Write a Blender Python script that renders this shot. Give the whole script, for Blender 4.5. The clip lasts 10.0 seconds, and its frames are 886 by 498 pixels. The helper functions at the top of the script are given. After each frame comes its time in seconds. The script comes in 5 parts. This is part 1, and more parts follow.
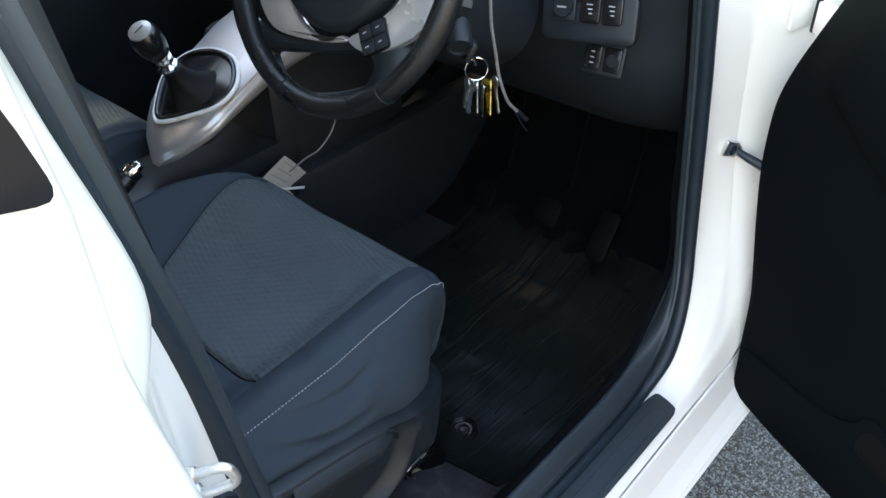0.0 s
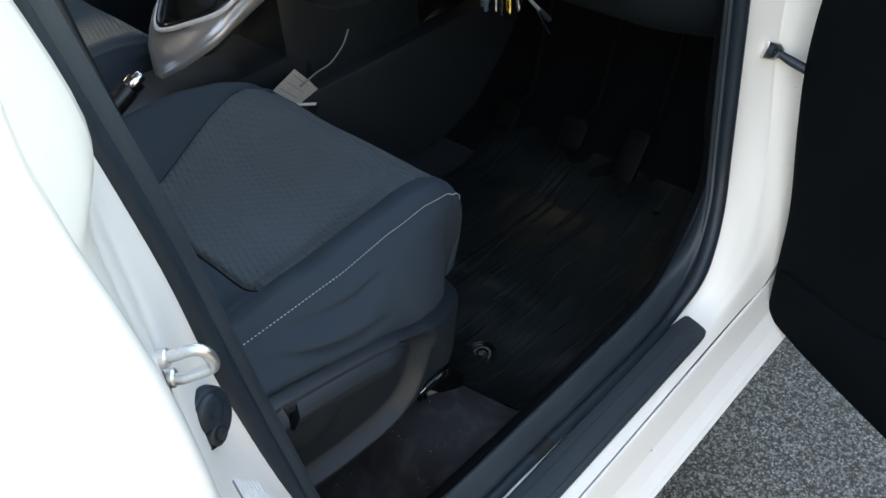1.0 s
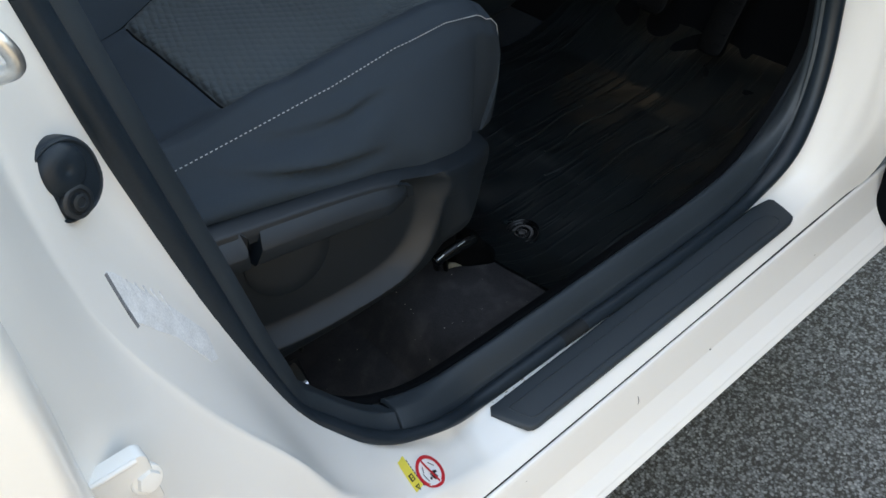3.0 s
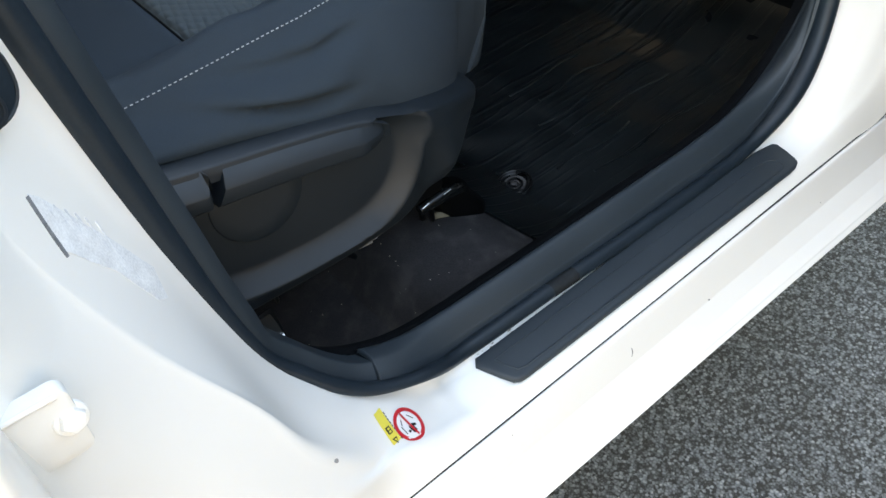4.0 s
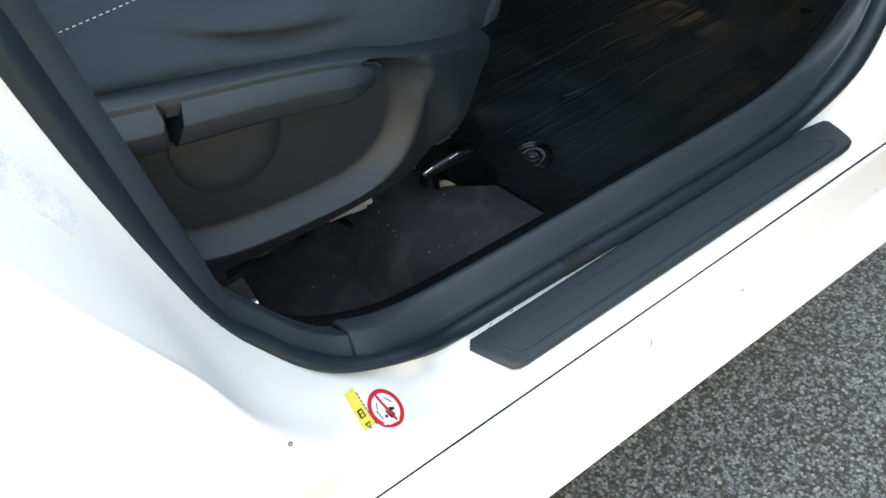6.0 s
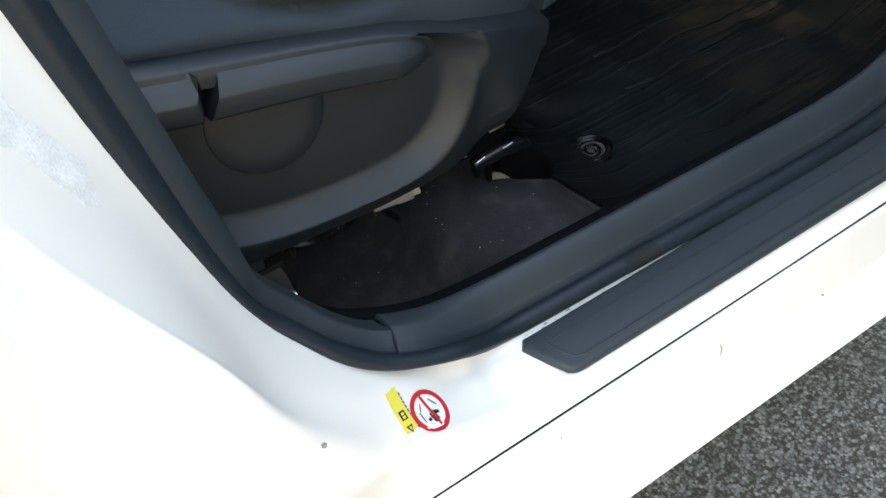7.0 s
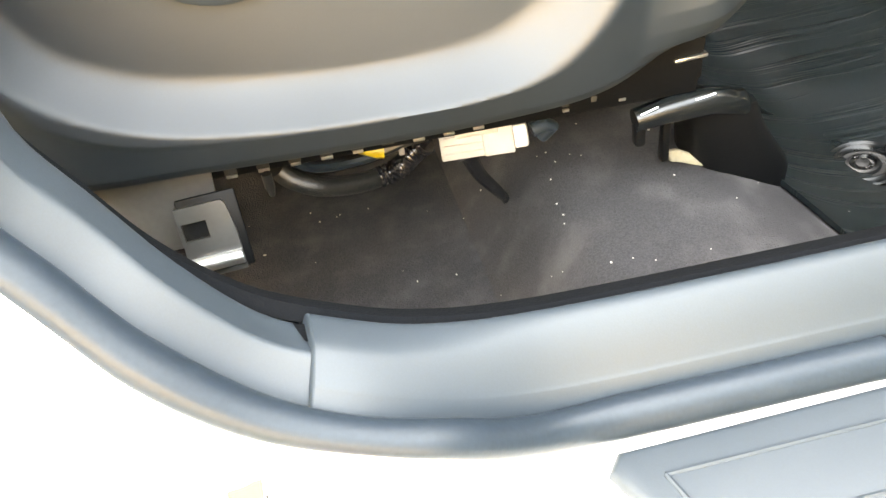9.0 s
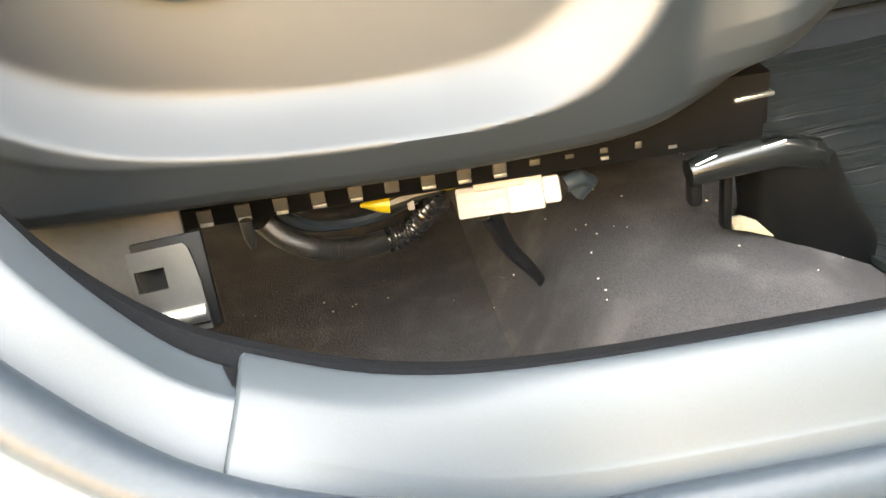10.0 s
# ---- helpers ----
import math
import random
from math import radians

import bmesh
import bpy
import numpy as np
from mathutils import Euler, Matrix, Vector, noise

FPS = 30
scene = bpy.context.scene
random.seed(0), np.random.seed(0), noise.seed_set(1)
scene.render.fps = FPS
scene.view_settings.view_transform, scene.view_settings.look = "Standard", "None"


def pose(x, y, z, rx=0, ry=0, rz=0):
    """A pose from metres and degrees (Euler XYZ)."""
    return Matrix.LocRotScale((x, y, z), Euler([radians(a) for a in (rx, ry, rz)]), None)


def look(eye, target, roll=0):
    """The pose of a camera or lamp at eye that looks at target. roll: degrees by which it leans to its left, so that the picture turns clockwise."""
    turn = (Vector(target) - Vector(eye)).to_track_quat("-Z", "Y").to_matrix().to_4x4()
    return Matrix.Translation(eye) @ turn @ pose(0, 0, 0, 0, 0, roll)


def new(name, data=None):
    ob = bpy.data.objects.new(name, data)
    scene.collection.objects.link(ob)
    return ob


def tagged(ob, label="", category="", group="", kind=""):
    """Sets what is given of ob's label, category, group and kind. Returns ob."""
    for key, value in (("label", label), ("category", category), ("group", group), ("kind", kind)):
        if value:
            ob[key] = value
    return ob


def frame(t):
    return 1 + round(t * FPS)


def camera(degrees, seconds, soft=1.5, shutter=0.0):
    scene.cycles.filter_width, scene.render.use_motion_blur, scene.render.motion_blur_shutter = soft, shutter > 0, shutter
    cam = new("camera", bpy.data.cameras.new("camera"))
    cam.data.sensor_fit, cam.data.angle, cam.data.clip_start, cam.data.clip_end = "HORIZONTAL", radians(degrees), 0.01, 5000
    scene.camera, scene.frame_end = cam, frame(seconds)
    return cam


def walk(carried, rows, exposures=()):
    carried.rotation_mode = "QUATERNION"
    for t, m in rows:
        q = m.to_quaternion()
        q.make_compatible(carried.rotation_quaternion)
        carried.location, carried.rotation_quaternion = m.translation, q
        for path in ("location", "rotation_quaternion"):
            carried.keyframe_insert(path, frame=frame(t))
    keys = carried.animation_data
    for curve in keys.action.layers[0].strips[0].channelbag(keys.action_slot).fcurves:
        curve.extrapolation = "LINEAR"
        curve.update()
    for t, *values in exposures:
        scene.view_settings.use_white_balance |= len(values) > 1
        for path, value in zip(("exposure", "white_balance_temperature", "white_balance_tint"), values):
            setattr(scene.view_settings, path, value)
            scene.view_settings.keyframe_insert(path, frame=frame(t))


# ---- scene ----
# Car frame: x towards the bonnet, y into the cabin, z up; the asphalt is z = 0.
cam = camera(57.1, 10.0)
PATH = [
    (0, (-0.42, -0.304, 1.322), (0.77, 0.764, 0.121), -1.6),
    (0.5, (-0.409, -0.303, 1.284), (0.732, 0.777, 0.047), -2.6),
    (1, (-0.397, -0.301, 1.236), (0.692, 0.77, -0.055), -3.3),
    (1.5, (-0.38, -0.297, 1.183), (0.644, 0.775, -0.16), -3.8),
    (2, (-0.346, -0.316, 1.136), (0.617, 0.821, -0.198), -5.7),
    (2.5, (-0.329, -0.314, 1.077), (0.559, 0.843, -0.292), -5.8),
    (3, (-0.305, -0.314, 1.039), (0.547, 0.849, -0.347), -5.9),
    (3.2, (-0.3, -0.315, 1.02), (0.536, 0.847, -0.376), -6.7),
    (4.5, (-0.27, -0.322, 0.984), (0.518, 0.82, -0.456), -7.4),
    (5, (-0.262, -0.313, 0.974), (0.505, 0.845, -0.465), -7.9),
    (5.5, (-0.246, -0.309, 0.938), (0.506, 0.866, -0.496), -7.2),
    (6.8, (-0.223, -0.286, 0.86), (0.45, 0.971, -0.542), -8.4),
    (7, (-0.223, -0.279, 0.854), (0.426, 0.997, -0.543), -9.0),
    (7.5, (-0.179, -0.22, 0.811), (0.406, 1.023, -0.643), -8.4),
    (8, (-0.106, -0.164, 0.754), (0.316, 1.12, -0.72), -9.1),
    (8.5, (-0.077, -0.133, 0.647), (0.154, 1.276, -0.754), -9.5),
    (9, (-0.07, -0.116, 0.604), (0.115, 1.426, -0.655), -9.0),
    (9.5, (-0.062, -0.102, 0.572), (0.069, 1.564, -0.526), -9.2),
    (10, (-0.052, -0.082, 0.532), (0.07, 1.673, -0.42), -9.7),
]
EXPOSURE = [
    (0, 3.48, 8600, 8), (0.6, 3.38, 8900, 8), (1.0, 3.22, 9100, 8), (1.5, 2.95, 9300, 8), (2.0, 3.0, 9400, 8), (2.5, 3.12, 9500, 8), (3.0, 3.05, 9700, 8), (3.2, 3.1, 9700, 8),
    (4.5, 3.8, 9800, 8), (5.0, 3.98, 9800, 8), (5.6, 3.92, 10000, 8), (7.0, 3.72, 10400, 8), (7.4, 3.68, 10400, 8), (7.75, 3.72, 10600, 8), (8.0, 4.42, 11000, 9), (8.5, 5.98, 14500, 12),
    (9.0, 6.92, 19000, 14), (9.5, 7.2, 21500, 15), (10.0, 7.2, 23000, 16),
]
walk(cam, [(t, look(eye, target, roll)) for t, eye, target, roll in PATH], EXPOSURE)

# ---- light: hazy daylight, the open side of the car in its own shade ----
world = bpy.data.worlds.new("sky")
scene.world = world
world.use_nodes = True
wn = world.node_tree.nodes
sky = wn.new("ShaderNodeTexSky")
sky.sky_type, sky.sun_disc = "NISHITA", False
SUN_UP, SUN_FROM = radians(44), Vector((-0.75, 0.66, 0)).normalized()
sky.sun_elevation = SUN_UP
sky.sun_rotation = math.atan2(SUN_FROM.x, SUN_FROM.y)
wn["Background"].inputs["Strength"].default_value = 0.15
world.node_tree.links.new(sky.outputs["Color"], wn["Background"].inputs["Color"])
sun = new("sun", bpy.data.lights.new("sun", "SUN"))
sun.data.energy, sun.data.angle, sun.data.color = 3.0, radians(12), (1.0, 0.94, 0.86)
sun.matrix_world = look(SUN_FROM * math.cos(SUN_UP) * 10 + Vector((0, 0, 10 * math.sin(SUN_UP))), (0, 0, 0))


# ---- materials ----
def material(name, colour, rough=0.5, metal=0.0, spread=0.1, grain=300.0, bump=0.0, stain=6.0, coat=0.0, spec=0.5, dust=None, dust_amount=0.0, vary=0.06):
    """A surface with fine grain and broad unevenness of colour and gloss; sizes in metres."""
    m = bpy.data.materials.new(name)
    m.use_nodes = True
    n, link = m.node_tree.nodes, m.node_tree.links.new
    bsdf = n["Principled BSDF"]
    where = n.new("ShaderNodeTexCoord")
    fine, broad = n.new("ShaderNodeTexNoise"), n.new("ShaderNodeTexNoise")
    fine.inputs["Scale"].default_value, fine.inputs["Detail"].default_value = grain, 3
    broad.inputs["Scale"].default_value, broad.inputs["Detail"].default_value = stain, 5
    link(where.outputs["Object"], fine.inputs["Vector"])
    link(where.outputs["Object"], broad.inputs["Vector"])
    mixed = n.new("ShaderNodeMath")
    mixed.operation = "ADD"
    link(fine.outputs["Fac"], mixed.inputs[0])
    link(broad.outputs["Fac"], mixed.inputs[1])
    ramp = n.new("ShaderNodeMapRange")
    ramp.inputs["From Min"].default_value, ramp.inputs["From Max"].default_value = 0.6, 1.4
    ramp.inputs["To Min"].default_value, ramp.inputs["To Max"].default_value = 1 - spread, 1 + spread
    link(mixed.outputs[0], ramp.inputs["Value"])
    tint = n.new("ShaderNodeVectorMath")
    tint.operation = "SCALE"
    tint.inputs[0].default_value = colour
    link(ramp.outputs["Result"], tint.inputs["Scale"])
    out = tint.outputs["Vector"]
    if dust:
        speck, cut, mix = n.new("ShaderNodeTexNoise"), n.new("ShaderNodeMapRange"), n.new("ShaderNodeMix")
        speck.inputs["Scale"].default_value, speck.inputs["Detail"].default_value = stain * 5, 8
        link(where.outputs["Object"], speck.inputs["Vector"])
        cut.interpolation_type = "SMOOTHSTEP"
        cut.inputs["From Min"].default_value, cut.inputs["From Max"].default_value = 0.42, 0.78
        cut.inputs["To Max"].default_value = dust_amount
        link(speck.outputs["Fac"], cut.inputs["Value"])
        mix.data_type = "RGBA"
        mix.inputs["B"].default_value = (*dust, 1)
        link(cut.outputs["Result"], mix.inputs["Factor"])
        link(out, mix.inputs["A"])
        out = mix.outputs["Result"]
    link(out, bsdf.inputs["Base Color"])
    gloss = n.new("ShaderNodeMapRange")
    gloss.inputs["From Min"].default_value, gloss.inputs["From Max"].default_value = 0.3, 0.7
    gloss.inputs["To Min"].default_value, gloss.inputs["To Max"].default_value = max(rough - vary, 0.02), min(rough + vary, 1)
    link(broad.outputs["Fac"], gloss.inputs["Value"])
    link(gloss.outputs["Result"], bsdf.inputs["Roughness"])
    bsdf.inputs["Metallic"].default_value = metal
    bsdf.inputs["Coat Weight"].default_value = coat
    bsdf.inputs["Coat Roughness"].default_value = 0.06
    bsdf.inputs["Specular IOR Level"].default_value = spec
    if bump:
        relief = n.new("ShaderNodeBump")
        relief.inputs["Strength"].default_value, relief.inputs["Distance"].default_value = bump, 1 / grain
        link(fine.outputs["Fac"], relief.inputs["Height"])
        link(relief.outputs["Normal"], bsdf.inputs["Normal"])
    return m


PAINT = material("white_paint", (0.83, 0.805, 0.755), 0.28, 0, 0.006, 900, 0.0, 3, coat=0.6, vary=0.004)
RUBBER = material("black_rubber", (0.0100, 0.0178, 0.0250), 0.42, 0, 0.2, 500, 0.05, 14, spec=0.32)
TRIM = material("grained_dark_plastic", (0.0172, 0.0266, 0.0338), 0.54, 0, 0.12, 1400, 0.05, 10, spec=0.5)
SHIELD = material("satin_dark_plastic", (0.0056, 0.0112, 0.0162), 0.54, 0, 0.12, 1400, 0.04, 10, spec=0.58)
PLASTIC = material("black_plastic", (0.0105, 0.0155, 0.0200), 0.45, 0, 0.15, 1200, 0.15, 10)
GLOSSY = material("glossy_black_plastic", (0.010, 0.010, 0.011), 0.18, 0, 0.1, 300, 0, 8)
LEATHER = material("black_leather", (0.010, 0.0115, 0.013), 0.27, 0, 0.15, 700, 0.3, 12)
CARPET = material("dark_grey_carpet", (0.031, 0.0296, 0.0310), 0.95, 0, 0.45, 900, 0.9, 7, spec=0.15, dust=(0.11, 0.103, 0.102), dust_amount=0.34)
SILVER = material("satin_silver_plastic", (0.52, 0.515, 0.51), 0.32, 0.6, 0.04, 600, 0.0, 6, vary=0.02)
STEEL = material("zinc_plated_steel", (0.66, 0.66, 0.65), 0.36, 1.0, 0.12, 500, 0.05, 30)
CHROME = material("polished_chrome", (0.72, 0.72, 0.72), 0.12, 1.0, 0.05, 300, 0, 20)
GREY_STEEL = material("dull_grey_steel", (0.105, 0.105, 0.103), 0.42, 1.0, 0.06, 400, 0.0, 30)


# ---- mesh tools ----
def linked(name, bm, mat, parent=None, label="", smooth=40):
    bmesh.ops.recalc_face_normals(bm, faces=bm.faces)
    me = bpy.data.meshes.new(name)
    bm.to_mesh(me)
    bm.free()
    for p in me.polygons:
        p.use_smooth = True
    me.set_sharp_from_angle(angle=radians(smooth))
    me.materials.append(mat)
    ob = new(name, me)
    if parent is not None:
        ob.parent = parent
        if parent.type == "EMPTY":
            ob.matrix_parent_inverse = Matrix.Translation(-parent.location)
    if label:
        ob["label"] = label
    return ob


def part(name, bm, mat, parent, label="", smooth=40):
    return linked(name, bm, mat, parent, label, smooth)


def thing(name, at, label, category, group="", kind=""):
    ob = new(name)
    ob.location = at
    ob.empty_display_size = 0.05
    return tagged(ob, label, category, group, kind)


def sheet(rows, loop=False, ends=False, bm=None):
    """Quads over rows of points; loop closes each row, ends caps the first and last."""
    bm = bm or bmesh.new()
    vs = [[bm.verts.new(p) for p in r] for r in rows]
    for a, b in zip(vs, vs[1:]):
        k = len(a)
        for i in range(k if loop else k - 1):
            j = (i + 1) % k
            bm.faces.new((a[i], a[j], b[j], b[i]))
    if ends:
        bm.faces.new(vs[0])
        bm.faces.new(vs[-1][::-1])
    return bm


def thick(rows, by):
    """A sheet given thickness along by."""
    bm = sheet(rows)
    by = Vector(by)
    faces = bm.faces[:]
    got = bmesh.ops.extrude_face_region(bm, geom=faces)
    bmesh.ops.translate(bm, verts=[g for g in got["geom"] if isinstance(g, bmesh.types.BMVert)], vec=by)
    return bm


def spline(points, per=6, closed=False):
    """Catmull-Rom curve through points of any dimension."""
    p = [np.array(q, float) for q in points]
    n = len(p)
    out = []
    for i in range(n if closed else n - 1):
        if closed:
            a, b, c, d = p[i - 1], p[i], p[(i + 1) % n], p[(i + 2) % n]
        else:
            b, c = p[i], p[i + 1]
            a = p[i - 1] if i else 2 * b - c
            d = p[i + 2] if i + 2 < n else 2 * c - b
        for k in range(per):
            t = k / per
            out.append(0.5 * (2 * b + (c - a) * t + (2 * a - 5 * b + 4 * c - d) * t * t + (3 * b - a - 3 * c + d) * t ** 3))
    if not closed:
        out.append(p[-1])
    return [tuple(float(v) for v in q) for q in out]


def tube(points, radius, seg=10, caps=True, bm=None):
    """A round bar along points; radius a number or one for each point."""
    pts = [Vector(p) for p in points]
    n = len(pts)
    radii = radius if isinstance(radius, (list, tuple)) else [radius] * n
    rows, up = [], None
    for i, p in enumerate(pts):
        d = (pts[min(i + 1, n - 1)] - pts[max(i - 1, 0)]).normalized()
        if up is None:
            up = d.orthogonal().normalized()
        up = (up - d * up.dot(d)).normalized()
        side = d.cross(up)
        rows.append([p + radii[i] * (math.cos(a) * up + math.sin(a) * side) for a in (2 * math.pi * k / seg for k in range(seg))])
    return sheet(rows, True, caps, bm)


def rbox(centre, size, bevel=0.004, turn=None, seg=2, bm=None):
    """A block with rounded edges; turn: a matrix about its centre."""
    bm = bm or bmesh.new()
    m = Matrix.Translation(centre) @ (turn or Matrix()) @ Matrix.Diagonal((*size, 1))
    made = bmesh.ops.create_cube(bm, size=1, matrix=m)["verts"]
    if bevel:
        edges = {e for v in made for e in v.link_edges}
        bmesh.ops.bevel(bm, geom=list(edges), offset=bevel, segments=seg, affect="EDGES", profile=0.5)
    return bm


def lathe(profile, m, seg=32, bm=None, caps=True):
    """A turned shape: profile of (radius, height) about the z axis of m."""
    rows = [[m @ Vector((r * math.cos(a), r * math.sin(a), h)) for a in (2 * math.pi * k / seg for k in range(seg))] for r, h in profile]
    return sheet(rows, True, caps, bm)


def plate(outline, height, m, bevel=0.0, bm=None, seg=2):
    """A flat piece cut to an outline in the xy plane of m, raised by height."""
    bm = bm or bmesh.new()
    low = [bm.verts.new(m @ Vector((x, y, 0))) for x, y in outline]
    face = bm.faces.new(low)
    got = bmesh.ops.extrude_face_region(bm, geom=[face])
    top = [g for g in got["geom"] if isinstance(g, bmesh.types.BMVert)]
    bmesh.ops.translate(bm, verts=top, vec=m.to_3x3() @ Vector((0, 0, height)))
    if bevel:
        tops = set(top)
        edges = [e for e in bm.edges if e.verts[0] in tops and e.verts[1] in tops]
        bmesh.ops.bevel(bm, geom=edges, offset=bevel, segments=seg, affect="EDGES", profile=0.5)
    return bm


def rounded(w, h, r, n=5):
    """Outline of a rectangle with round corners about the origin."""
    out = []
    for cx, cy, a0 in ((w / 2 - r, h / 2 - r, 0), (-w / 2 + r, h / 2 - r, 90), (-w / 2 + r, -h / 2 + r, 180), (w / 2 - r, -h / 2 + r, 270)):
        out += [(cx + r * math.cos(radians(a0 + 90 * k / n)), cy + r * math.sin(radians(a0 + 90 * k / n))) for k in range(n + 1)]
    return out


def step(a, b, x):
    t = min(max((x - a) / (b - a), 0), 1)
    return t * t * (3 - 2 * t)


def facing(at, normal, along):
    """A pose whose z is normal and whose x lies along."""
    z = Vector(normal).normalized()
    x = Vector(along)
    x = (x - z * x.dot(z)).normalized()
    return Matrix.Translation(at) @ Matrix((x, z.cross(x), z)).transposed().to_4x4()


def interp(x, xs, ys):
    return float(np.interp(x, xs, ys))


# ---- ground ----
from mathutils.bvhtree import BVHTree

def asphalt():
    m = bpy.data.materials.new("asphalt")
    m.use_nodes = True
    n, link = m.node_tree.nodes, m.node_tree.links.new
    bsdf = n["Principled BSDF"]
    where = n.new("ShaderNodeTexCoord")
    stones, small, broad = n.new("ShaderNodeTexVoronoi"), n.new("ShaderNodeTexNoise"), n.new("ShaderNodeTexNoise")
    stones.inputs["Scale"].default_value = 245
    small.inputs["Scale"].default_value, small.inputs["Detail"].default_value = 420, 8
    small.inputs["Roughness"].default_value = 0.75
    broad.inputs["Scale"].default_value, broad.inputs["Detail"].default_value = 5, 6
    for t in (stones, small, broad):
        link(where.outputs["Object"], t.inputs["Vector"])
    tone = n.new("ShaderNodeValToRGB")
    tone.color_ramp.elements[0].color, tone.color_ramp.elements[1].color = (0.010, 0.0105, 0.011, 1), (0.40, 0.40, 0.395, 1)
    tone.color_ramp.elements[0].position, tone.color_ramp.elements[1].position = 0.26, 0.86
    for at_, c in ((0.36, 0.055), (0.50, 0.12), (0.66, 0.21)):
        mid = tone.color_ramp.elements.new(at_)
        mid.color = (c * 0.92, c, c * 1.07, 1)
    split = n.new("ShaderNodeSeparateColor")
    link(stones.outputs["Color"], split.inputs["Color"])
    # each stone fades to a dark pit at its rim
    rim_ = n.new("ShaderNodeMapRange")
    rim_.inputs["From Min"].default_value, rim_.inputs["From Max"].default_value = 0.15, 0.75
    rim_.inputs["To Min"].default_value, rim_.inputs["To Max"].default_value = 0.06, -0.17
    link(stones.outputs["Distance"], rim_.inputs["Value"])
    mixed = n.new("ShaderNodeMix")
    mixed.inputs["Factor"].default_value = 0.5
    link(split.outputs["Red"], mixed.inputs["A"])
    link(small.outputs["Fac"], mixed.inputs["B"])
    add = n.new("ShaderNodeMath")
    link(mixed.outputs["Result"], add.inputs[0])
    link(rim_.outputs["Result"], add.inputs[1])
    link(add.outputs[0], tone.inputs["Fac"])
    worn = n.new("ShaderNodeMapRange")
    worn.inputs["To Min"].default_value, worn.inputs["To Max"].default_value = 0.75, 1.25
    link(broad.outputs["Fac"], worn.inputs["Value"])
    # sparse dark hollows where stones have broken out
    hollow, cut, both = n.new("ShaderNodeTexNoise"), n.new("ShaderNodeMapRange"), n.new("ShaderNodeMath")
    hollow.inputs["Scale"].default_value, hollow.inputs["Detail"].default_value = 95, 3
    link(where.outputs["Object"], hollow.inputs["Vector"])
    cut.interpolation_type = "SMOOTHSTEP"
    cut.inputs["From Min"].default_value, cut.inputs["From Max"].default_value = 0.56, 0.68
    cut.inputs["To Min"].default_value, cut.inputs["To Max"].default_value = 0.80, 0.18
    link(hollow.outputs["Fac"], cut.inputs["Value"])
    both.operation = "MULTIPLY"
    link(worn.outputs["Result"], both.inputs[0])
    link(cut.outputs["Result"], both.inputs[1])
    tint = n.new("ShaderNodeVectorMath")
    tint.operation = "SCALE"
    link(tone.outputs["Color"], tint.inputs[0])
    link(both.outputs[0], tint.inputs["Scale"])
    link(tint.outputs["Vector"], bsdf.inputs["Base Color"])
    bsdf.inputs["Roughness"].default_value = 0.8
    relief = n.new("ShaderNodeBump")
    relief.inputs["Strength"].default_value, relief.inputs["Distance"].default_value = 0.9, 0.004
    link(add.outputs[0], relief.inputs["Height"])
    link(relief.outputs["Normal"], bsdf.inputs["Normal"])
    return m


bm = bmesh.new()
bmesh.ops.create_grid(bm, x_segments=2, y_segments=2, size=400)
ground = linked("ground", bm, asphalt())
tagged(ground, "worn grey asphalt with pale and dark aggregate", "asphalt", kind="structure")

# Added wall, out of view: blocks low sky and bounces warm light.
WALL = material("beige_render", (.26, .228, .186), .9, 0, .15, 60, .3, 1.5)
wall = linked("bounce_wall", rbox((-5.5, -6.2, 1.75), (19, .3, 3.5), .02), WALL)
tagged(wall, "unseen beige wall added to bounce warm light and block low sky", "wall", kind="structure")

# ---- body of the car ----
car = thing("car_body", (0.1, 0.2, 0), "white painted car body around the open driver's doorway", "car body", kind="structure")

